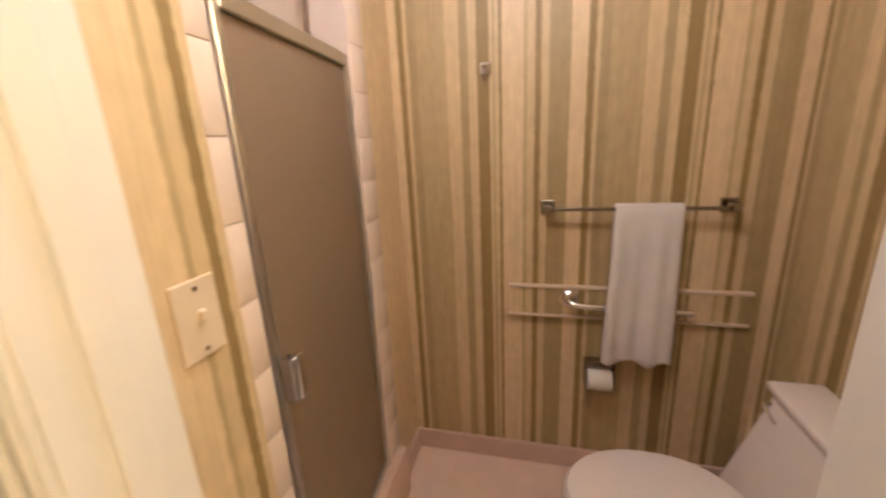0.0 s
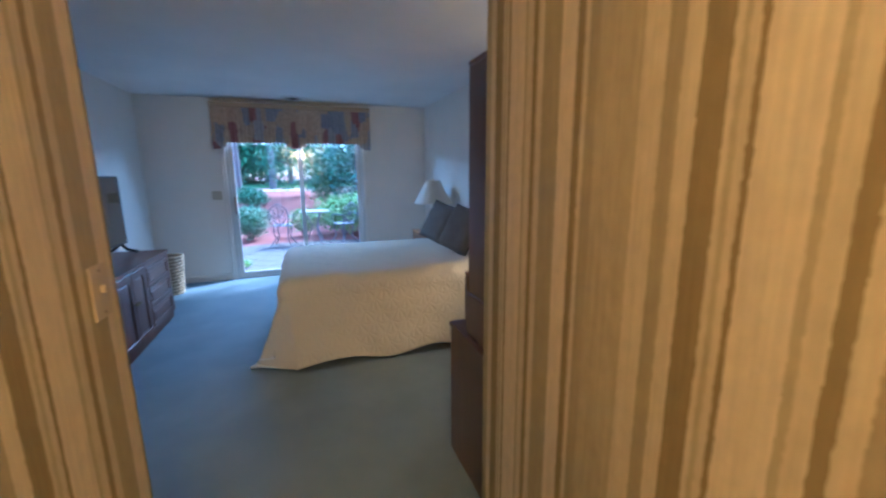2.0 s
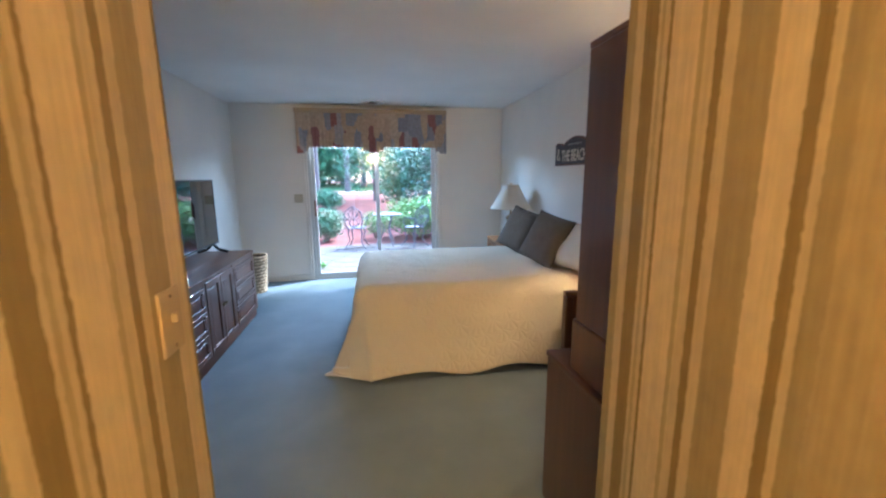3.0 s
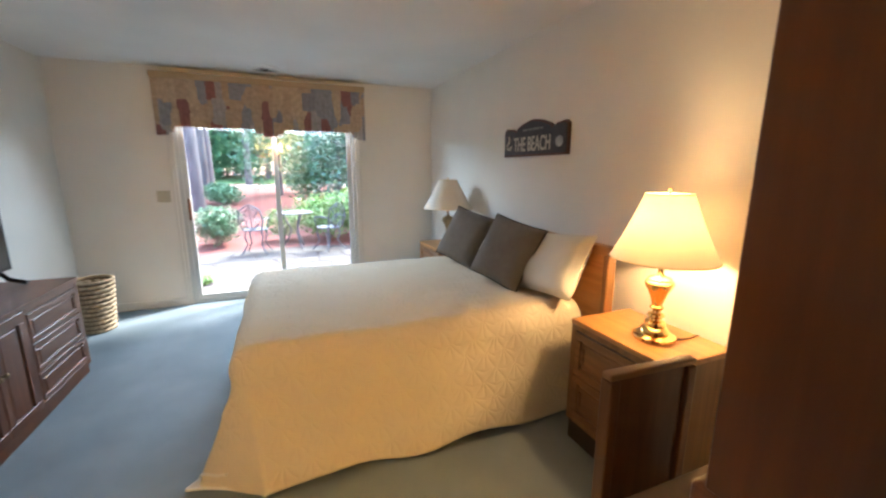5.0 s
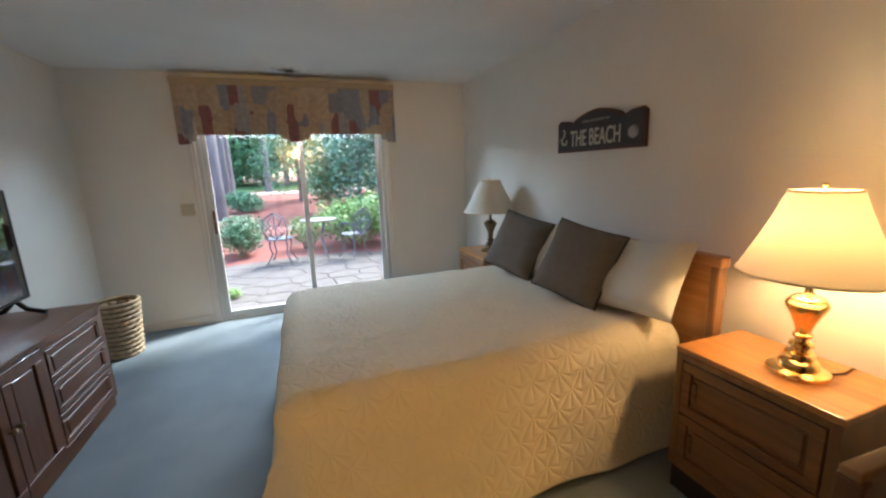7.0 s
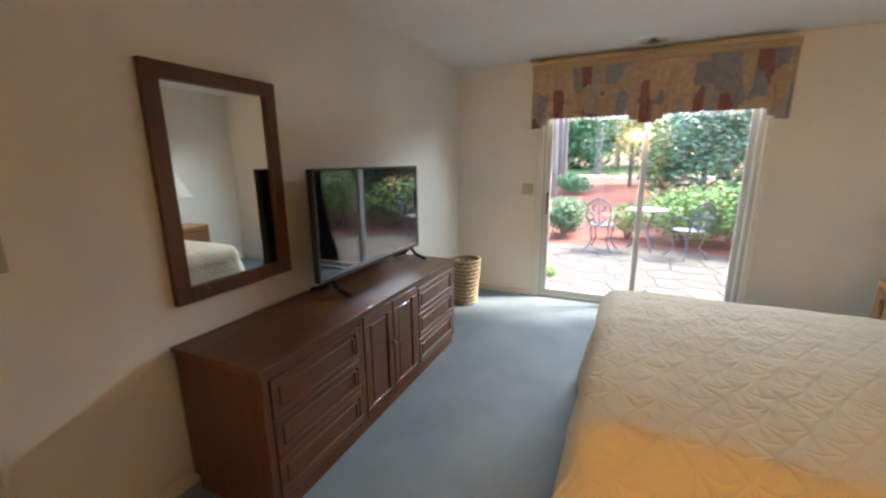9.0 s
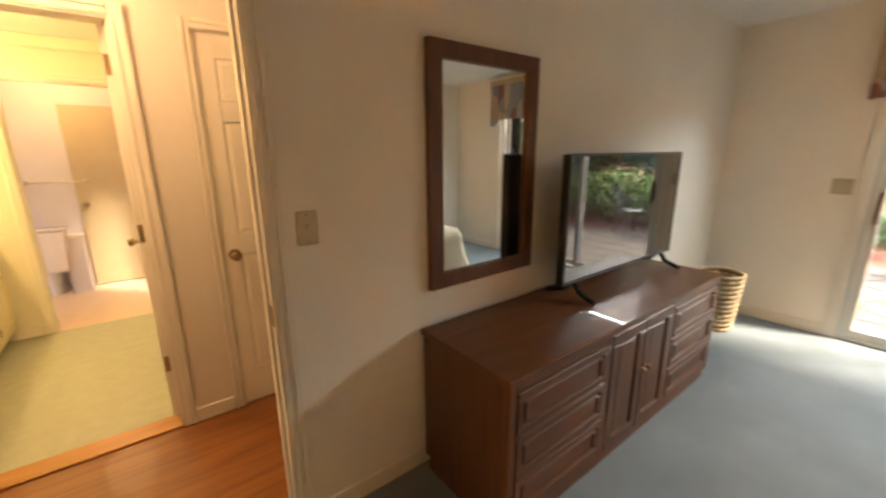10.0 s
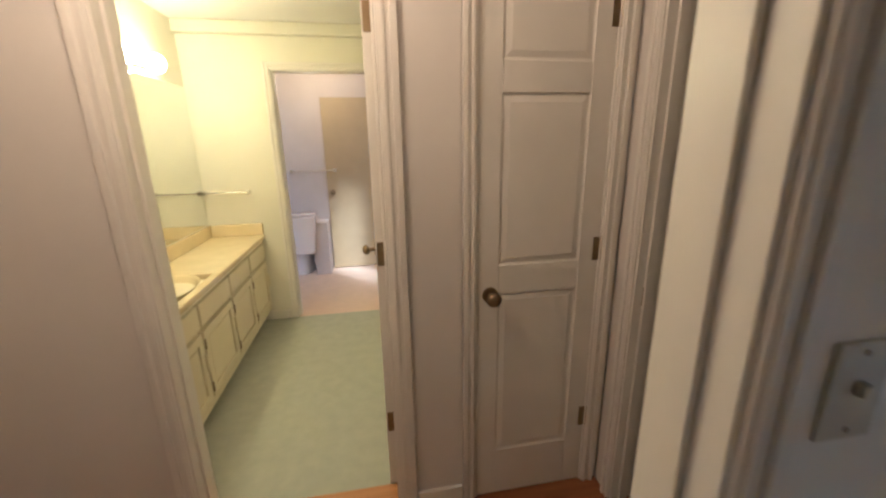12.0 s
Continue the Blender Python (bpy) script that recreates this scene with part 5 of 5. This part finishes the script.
for v in bm.verts:
    v.co.x = v.co.x * .72
bx_ = part("basin", bm, M_COUNTER, vanity, "oval basin", True, Matrix.Translation((.27, -2.825, .001)))
vmir = thing("vanity_mirror", "large frameless mirror above the vanity", "mirror")
part("glass", box(.462, .469, -4.04, -2.25, .85, 1.86), m_mirror, vmir)
lightbar = thing("vanity_light", "brass vanity light bar with round lit bulbs", "light")
part("light_plate", box(.450, .469, -3.58, -2.80, 1.90, 1.95, .004), M_ABRASS, lightbar)
gm = glow("lit_globe", (1.0, .78, .42), 3.5)
for y in (-3.50, -3.20, -2.90):
    bm = bmesh.new()
    ball(bm, (.385, y, 1.925), .055, n=20)
    o = part("bulb", bm, gm, lightbar, "round lit bulb", True)
    o.visible_shadow = False
vb = thing("towel_bar", "thin chrome towel bar on the bathroom wall beside the mirror", "towel bar")
bm = bmesh.new()
tube(bm, [(.13, -4.005, 1.10), (.445, -4.005, 1.10)], .007, 10)
part("bar", bm, M_CHROME, vb, smooth=True)
for x in (.115, .430):
    part("bracket", box(x, x + .028, -4.049, -3.999, 1.085, 1.115, .003), M_CHROME, vb)
struct("trim_crown_vanity", box(-.95, .469, -4.049, -3.995, 2.215, VC - .001, .006), M_BATHWALL, "cove strip along the bathroom ceiling")
struct("threshold", box(-.861, -.139, -2.135, -2.005, .0005, .012, .004), M_OAK, "oak threshold strip")
# inner bathroom
ib = thing("towel_bar", "chrome towel bar on the lavender wall", "towel bar")
bm = bmesh.new()
tube(bm, [(-.42, -5.405, 1.16), (.05, -5.405, 1.16)], .007, 8)
part("bar", bm, M_CHROME, ib, smooth=True)
for x in (-.42, .05):
    part("bracket", box(x - .02, x + .02, -5.449, -5.40, 1.14, 1.18, .003), M_CHROME, ib)
struct("wall_inner_stub", box(-.30, -.14, -5.449, -5.20, 0, .60), M_LAV, "low lavender half wall")
t2 = copy_thing(toilet, pose(.02, -5.23, 0, 0, 0, 90))
t2["label"] = "white toilet against the lavender wall of the inner bathroom"

# dark shapes in the unlit room
oc = thing("office_chair", "black padded chair standing in the unlit room", "chair", pose(-2.45, -1.95, 0))
bm = bmesh.new()
bx(bm, -.24, .24, -.24, .24, .42, .50, .04, 3)
part("seat", bm, M_BLACK, oc, smooth=True)
bm = bmesh.new()
bx(bm, -.24, -.17, -.22, .22, .55, 1.12, .035, 3)
part("backrest", bm, M_BLACK, oc, smooth=True)
bm = bmesh.new()
cyl(bm, (0, 0, .06), (0, 0, .42), .03)
for k in range(5):
    a = 2 * math.pi * k / 5
    tube(bm, [(0, 0, .08), (.26 * math.cos(a), .26 * math.sin(a), .05)], .018, 8)
    ball(bm, (.26 * math.cos(a), .26 * math.sin(a), .028), .027, n=10)
part("leg_base", bm, M_BLACK, oc, smooth=True)

# ---- garden ----
M_MULCH = mat("red_pine_mulch", (.22, .070, .05), .95, var=.25, scale=2.2, bump=1.0, bscale=55, fine=.35)
M_FLAG = mat("pale_flagstone", (.11, .10, .088), .95, var=.14, scale=5, bump=.4, bscale=40, fine=.08)
M_JOINT = mat("patio_joint", (.075, .062, .052), .95, var=.2)
M_LEAF = mat("dark_leaf", (.085, .17, .105), .5, var=.35, scale=3)
M_LEAF2 = mat("bright_leaf", (.19, .34, .09), .5, var=.3, scale=5)
M_LEAF3 = mat("bush_leaf", (.11, .24, .12), .5, var=.3, scale=6)
M_BARK = mat("pine_bark", (.135, .12, .12), .95, var=.35, scale=9, bump=1.0, bscale=30, stretch=(1, 1, .25))
M_IRON = mat("painted_iron", (.10, .12, .15), .45, .3, var=.1)
M_GRASS = mat("lawn", (.10, .17, .04), .95, var=.3, scale=1.0, bump=.6, bscale=40)

GZ = -.12
# one sheet of ground, gently rising away from the house
bm = bmesh.new()
xs_ = [-5.15, -6, -8, -10, -13, -17, -22, -30, -45, -80, -300, -1500]
ys_ = [-1500, -300, -60, -25, -12, -7, -4, -2, 0, 2, 4, 7, 12, 25, 60, 300, 1500]


def gz(x):
    return GZ + max(0, (-x - 9)) * .028 if x > -45 else GZ + 1.0


gv = [[bm.verts.new((x, y, gz(x))) for y in ys_] for x in xs_]
for a, b in zip(gv, gv[1:]):
    for i in range(len(ys_) - 1):
        bm.faces.new((a[i], a[i + 1], b[i + 1], b[i]))
struct("ground", bm, M_MULCH, "red-brown pine mulch over the garden ground")
struct("ground_far_side", box(6, 1500, -1500, 1500, GZ - .2, GZ), M_GRASS, "ground behind the house")
bm = bmesh.new()
v = [bm.verts.new((x, y, z)) for x, y, z in ((-30, -22, gz(-30) + .03), (-30, 22, gz(-30) + .03), (-44.9, 30, gz(-44.9) + .03), (-44.9, -30, gz(-44.9) + .03))]
bm.faces.new(v)
struct("lawn", bm, M_GRASS, "strip of lawn beyond the mulch")
bm = bmesh.new()
v = [bm.verts.new((x, y, z)) for x, y, z in ((-26.3, -20, gz(-26.3) + .04), (-26.3, 16, gz(-26.3) + .04), (-28.3, 16, gz(-28.3) + .04), (-28.3, -20, gz(-28.3) + .04))]
bm.faces.new(v)
struct("path_far", bm, mat("pale_gravel", (.45, .38, .32), .95, var=.15, bump=.6), "pale gravel path across the garden")

# patio of uneven flagstones on a joint bed
rng = random.Random(4)
PC = (-5.4, .6)
bm = bmesh.new()
vv = [bm.verts.new((PC[0] - 3.15 * math.cos(a) * (1 + .03 * math.sin(3 * a)), PC[1] + 3.6 * math.sin(a), GZ + .025)) for a in [math.pi * (i / 40 - .5) for i in range(41)]]
vv += [bm.verts.new((-5.16, PC[1] + 3.6, GZ + .025)), bm.verts.new((-5.16, PC[1] - 3.6, GZ + .025))]
bm.faces.new(vv)
patio_bed = struct("patio", bm, M_JOINT, "dark joints of the flagstone patio")
seeds = [(-5.18 - i * .42 + rng.uniform(-.15, .15), -3.3 + j * .42 + rng.uniform(-.15, .15)) for i in range(9) for j in range(20)]


def clipped(poly, p, q):
    """Keeps the side of poly nearer to p than to q."""
    mx, my, nx, ny = (p[0] + q[0]) / 2, (p[1] + q[1]) / 2, q[0] - p[0], q[1] - p[1]
    res = []
    for u, w in zip(poly, poly[1:] + poly[:1]):
        du, dw = (u[0] - mx) * nx + (u[1] - my) * ny, (w[0] - mx) * nx + (w[1] - my) * ny
        if du <= 0:
            res.append(u)
        if du * dw < 0:
            f = du / (du - dw)
            res.append((u[0] + f * (w[0] - u[0]), u[1] + f * (w[1] - u[1])))
    return res


for p in seeds:
    if ((p[0] - PC[0]) / 3.0) ** 2 + ((p[1] - PC[1]) / 3.45) ** 2 > .92:
        continue
    poly = [(p[0] - .5, p[1] - .5), (p[0] + .5, p[1] - .5), (p[0] + .5, p[1] + .5), (p[0] - .5, p[1] + .5)]
    poly = clipped(poly, p, (-10.32 - p[0], p[1]))
    for q in seeds:
        if q != p and abs(q[0] - p[0]) < 1 and abs(q[1] - p[1]) < 1 and poly:
            poly = clipped(poly, p, q)
    if len(poly) < 3:
        continue
    bm = bmesh.new()
    lo = [bm.verts.new(((u - p[0]) * .955, (w - p[1]) * .955, 0)) for u, w in poly]
    hi = [bm.verts.new(((u - p[0]) * .92, (w - p[1]) * .92, .008)) for u, w in poly]
    bm.faces.new(hi)
    for i in range(len(poly)):
        k = (i + 1) % len(poly)
        bm.faces.new((lo[i], lo[k], hi[k], hi[i]))
    part("flagstone", bm, M_FLAG, patio_bed, at=Matrix.Translation((p[0], p[1], GZ + .026 + rng.uniform(0, .003))))


def leaves(bm, centre, rad, n, size, rng, shell=.55, flat=1.0):
    """n small folded leaves scattered in a lumpy crown."""
    c = Vector(centre)
    for _ in range(n):
        d = Vector((rng.gauss(0, 1), rng.gauss(0, 1), rng.gauss(0, 1))).normalized()
        lump = 1 + .32 * noise.noise(d * 2.3 + c)
        r = lump * (shell + (1 - shell) * rng.random() ** .6)
        p = c + Vector((d.x * rad[0], d.y * rad[1], d.z * rad[2])) * r
        u = Vector((rng.gauss(0, 1), rng.gauss(0, 1), rng.gauss(0, .6))).normalized()
        w = u.cross(Vector((rng.gauss(0, .6), rng.gauss(0, .6), 1))).normalized()
        s = size * rng.uniform(.6, 1.3)
        q = [p - u * s, p + w * s * .42, p + u * s, p - w * s * .42]
        vs = [bm.verts.new(x) for x in q]
        bm.faces.new(vs)


def bush(label, c, rad, n, size, material, seed, stems=5, group="garden bushes"):
    rng = random.Random(seed)
    root = thing("bush", label, "bush", pose(c[0], c[1], gz(c[0]) - .01), group)
    bm = bmesh.new()
    for k in range(stems):
        a = 2 * math.pi * k / stems
        tube(bm, [(0.03 * math.cos(a), .03 * math.sin(a), 0), (rad[0] * .4 * math.cos(a), rad[1] * .4 * math.sin(a), rad[2] * 1.1)], .012, 6)
    part("stems", bm, M_BARK, root)
    bm = bmesh.new()
    for k in range(6):
        o = (rng.uniform(-.45, .45) * rad[0], rng.uniform(-.45, .45) * rad[1], rad[2] * (1.0 + rng.uniform(-.25, .25)))
        leaves(bm, o, [r * .68 for r in rad], n // 6, size, rng)
    tagged(part("foliage", bm, material, root), kind="stuff")
    return root


bush("round mid-green bush at the edge of the patio", (-9.3, -.36), (.48, .48, .45), 4200, .035, M_LEAF3, 1)
bush("low clipped dark green bush in the mulch", (-17.5, -1.25), (.85, .75, .45), 2400, .07, M_LEAF3, 2)
bush("low clipped dark green bush in the mulch", (-17.5, -3.4), (.8, .7, .42), 2000, .07, M_LEAF3, 12)
bush("bright green leafy shrub spreading behind the patio table", (-9.4, 1.85), (.75, .85, .56), 4200, .05, M_LEAF2, 3)
bush("bright green leafy shrub spreading behind the patio table", (-9.1, 2.9), (.8, .9, .70), 4500, .05, M_LEAF2, 4)
bush("bright green leafy shrub spreading behind the patio table", (-8.6, 4.2), (.8, .9, .74), 3900, .05, M_LEAF2, 5)
bush("thin yellow-green shrub beside the patio table", (-9.4, .85), (.35, .35, .40), 900, .04, M_LEAF2, 6)
bush("low pale green ground plant on the patio flagstones beside the door", (-6.15, -.22), (.14, .20, .09), 500, .03, M_LEAF2, 17, 3)
bush("mid-green bush at the side of the patio", (-7.6, -2.9), (.7, .7, .6), 2600, .05, M_LEAF3, 7)
bush("mid-green bush at the side of the patio", (-7.4, 5.2), (.8, .8, .8), 2600, .05, M_LEAF3, 8)


def tree(name, label, x, y, h, r, crown_z, crown, n, size, material, seed, limbs=6, group="garden trees"):
    """A tapered trunk with limbs and a crown of leaf clumps."""
    rng = random.Random(seed)
    root = thing(name, label, "tree", pose(x, y, gz(x) - .02), group)
    bm = bmesh.new()
    lean = rng.uniform(-.02, .02) * h
    for k in range(8):
        f0, f1 = k / 8, (k + 1) / 8
        cyl(bm, (lean * f0, 0, h * f0), (lean * f1, 0, h * f1 + .002), r * (1.15 - .8 * f0), r * (1.15 - .8 * f1), 14)
    part("trunk", bm, M_BARK, root, smooth=True)
    bmc = bmesh.new()
    for k in range(limbs):
        a = rng.uniform(0, 2 * math.pi)
        z = crown_z + (h - crown_z) * k / limbs
        e = Vector((math.cos(a) * crown[0] * .7, math.sin(a) * crown[1] * .7, z + rng.uniform(.3, 1.2) * crown[2] * .3))
        bm = bmesh.new()
        tube(bm, [(lean * z / h, 0, z), e * .5 + Vector((0, 0, z * .5 + .1)), e], r * .22, 6)
        part("limb", bm, M_BARK, root)
        leaves(bmc, e, [c * .55 for c in crown], n // (limbs + 1), size, rng, .25)
    leaves(bmc, (lean, 0, h), [c * .6 for c in crown], n // (limbs + 1), size, rng, .25)
    tagged(part("crown", bmc, material, root), kind="stuff")
    return root


for i, (x, y, r) in enumerate(((-15.5, -1.80, .27), (-22.0, -2.45, .18), (-26.0, -2.75, .17), (-29.0, -1.0, .20), (-23.5, -4.6, .2), (-15.5, -4.8, .19))):
    tree("pine_tree", "tall pine with a bare grey-brown trunk", x, y, 13, r, 8.5, (2.4, 2.4, 1.8), 3000, .16, M_LEAF, 20 + i, 6, "tall pines")
for i, (x, y, h, c, mt) in enumerate(((-12.2, 3.5, 2.6, (1.7, 1.8, 1.9), M_LEAF), (-14.5, 5.8, 3.4, (2.2, 2.3, 2.4), M_LEAF), (-11.5, 6.6, 3.0, (2.0, 2.0, 2.1), M_LEAF), (-15.2, 2.9, 3.3, (1.5, 1.5, 1.6), M_LEAF3), (-10.6, 4.9, 2.6, (1.7, 1.7, 1.9), M_LEAF), (-18.5, 4.2, 4.6, (2.4, 2.6, 2.8), M_LEAF3), (-21, .9, 4.2, (2.2, 2.2, 2.6), M_LEAF3))):
    tree("holly_tree", "dense dark green broadleaf tree with leaves down to the ground", x, y, h, .09, .7, c, 9000, .085, mt, 40 + i, 8, "dense garden trees")
for i in range(24):
    a = -42 + i * 3.5
    d = 31 + (i * 7) % 12
    x, y = -5 - d * math.cos(radians(a)), d * math.sin(radians(a))
    tree("wood_tree", "tall leafy tree at the far side of the garden", x, y, 7.5, .22, .9, (3.4, 3.8, 3.2), 5200, .26, (M_LEAF3, M_LEAF2, M_LEAF)[i % 3], 60 + i, 8, "far woods")

house = thing("neighbour_house", "low brick neighbouring house with a grey roof behind the pines", "house", pose(-42, -9.5, gz(-42)))
M_BRICK = mat("house_brick", (.42, .15, .09), .9, var=.15, scale=3, bump=.3)
part("wall", box(-3, 3, -5, 5, 0, 2.6), M_BRICK, house)
bm = bmesh.new()
pr = [bm.verts.new(p) for p in ((3.4, -5.4, 2.6), (3.4, 5.4, 2.6), (-3.4, 5.4, 2.6), (-3.4, -5.4, 2.6), (0, -5.4, 4.3), (0, 5.4, 4.3))]
for f in ((0, 1, 5, 4), (2, 3, 4, 5), (0, 4, 3), (1, 2, 5), (0, 3, 2, 1)):
    bm.faces.new([pr[i] for i in f])
part("roof", bm, mat("grey_roof", (.22, .22, .24), .9, var=.1), house, "grey shingled roof")
for y in (-3, -.5, 2.5):
    bm = bmesh.new()
    bx(bm, 2.98, 3.05, y - .5, y + .5, .9, 2.1)
    wdw = part("window", bm, M_TRIM, house, "white-framed window")
    part("window_pane", box(3.045, 3.06, y - .42, y + .42, .98, 2.02), M_SCREEN, wdw, "dark pane")


# ---- patio furniture ----
def iron_chair(label, m):
    root = thing("patio_chair", label, "chair", m, "ornate iron patio chairs")
    bm = bmesh.new()
    cyl(bm, (0, 0, .43), (0, 0, .445), .215, n=28)
    part("seat", bm, M_IRON, root, "round pierced seat", True)
    for i, (sx, sy) in enumerate(((1, 1), (1, -1), (-1, 1), (-1, -1))):
        bm = bmesh.new()
        tube(bm, [(sx * .13, sy * .13, .43), (sx * .15, sy * .15, .33), (sx * .12, sy * .12, .18), (sx * .20, sy * .20, .02), (sx * .225, sy * .225, .014)], .013, 8)
        part("leg", bm, M_IRON, root, smooth=True)
    bm = bmesh.new()
    tube(bm, [(-.19, -.15, .44), (-.25, -.20, .62), (-.27, -.17, .80), (-.28, -.06, .88), (-.285, 0, .91), (-.28, .06, .88), (-.27, .17, .80), (-.25, .20, .62), (-.19, .15, .44)], .013, 8)
    part("back_frame", bm, M_IRON, root, smooth=True)
    bm = bmesh.new()
    for s in (-1, 1):
        tube(bm, [(-.20, 0, .45), (-.23, s * .10, .56), (-.25, s * .02, .66), (-.265, s * .11, .74), (-.275, s * .02, .86)], .009, 6)
        tube(bm, [(-.21, s * .05, .47), (-.24, s * .16, .60), (-.26, s * .06, .70), (-.27, s * .13, .80)], .008, 6)
    tube(bm, [(-.20, 0, .45), (-.28, 0, .90)], .009, 6)
    part("back_scroll", bm, M_IRON, root, "scrolled lattice", True)
    for s in (-1, 1):
        bm = bmesh.new()
        tube(bm, [(-.25, s * .20, .64), (-.10, s * .25, .66), (.08, s * .24, .64), (.14, s * .19, .56), (.12, s * .17, .45)], .011, 8)
        part("arm", bm, M_IRON, root, smooth=True)
    return root


iron_chair("ornate dark iron patio chair beside the small round table", pose(-8.05, .42, GZ + .05, 0, 0, 168))
iron_chair("ornate dark iron patio chair beside the small round table", pose(-7.90, 1.68, GZ + .05, 0, 0, 215))
pt = thing("patio_table", "small round iron patio table with a pale top", "table", pose(-8.25, 1.10, GZ + .05))
bm = bmesh.new()
cyl(bm, (0, 0, .685), (0, 0, .705), .33, n=36)
part("tabletop", bm, mat("pale_table_top", (.22, .22, .22), .4, var=.1), pt, "pale round top", True)
for k in range(3):
    a = 2 * math.pi * k / 3 + .4
    bm = bmesh.new()
    c_, s_ = math.cos(a), math.sin(a)
    tube(bm, [(.22 * c_, .22 * s_, .685), (.16 * c_, .16 * s_, .55), (.07 * c_, .07 * s_, .38), (.13 * c_, .13 * s_, .20), (.26 * c_, .26 * s_, .014)], .014, 8)
    part("leg", bm, M_IRON, pt, smooth=True)
# outside face of the house
wall("wall_outside", "y", -9, 9, -5.28, -5.151, 3.0, [(-.06, 1.74, GZ, 2.03)], mat("outside_brick", (.36, .15, .10), .9, var=.15, scale=4, bump=.3), "brick outer face of the house", z0=GZ - .1)
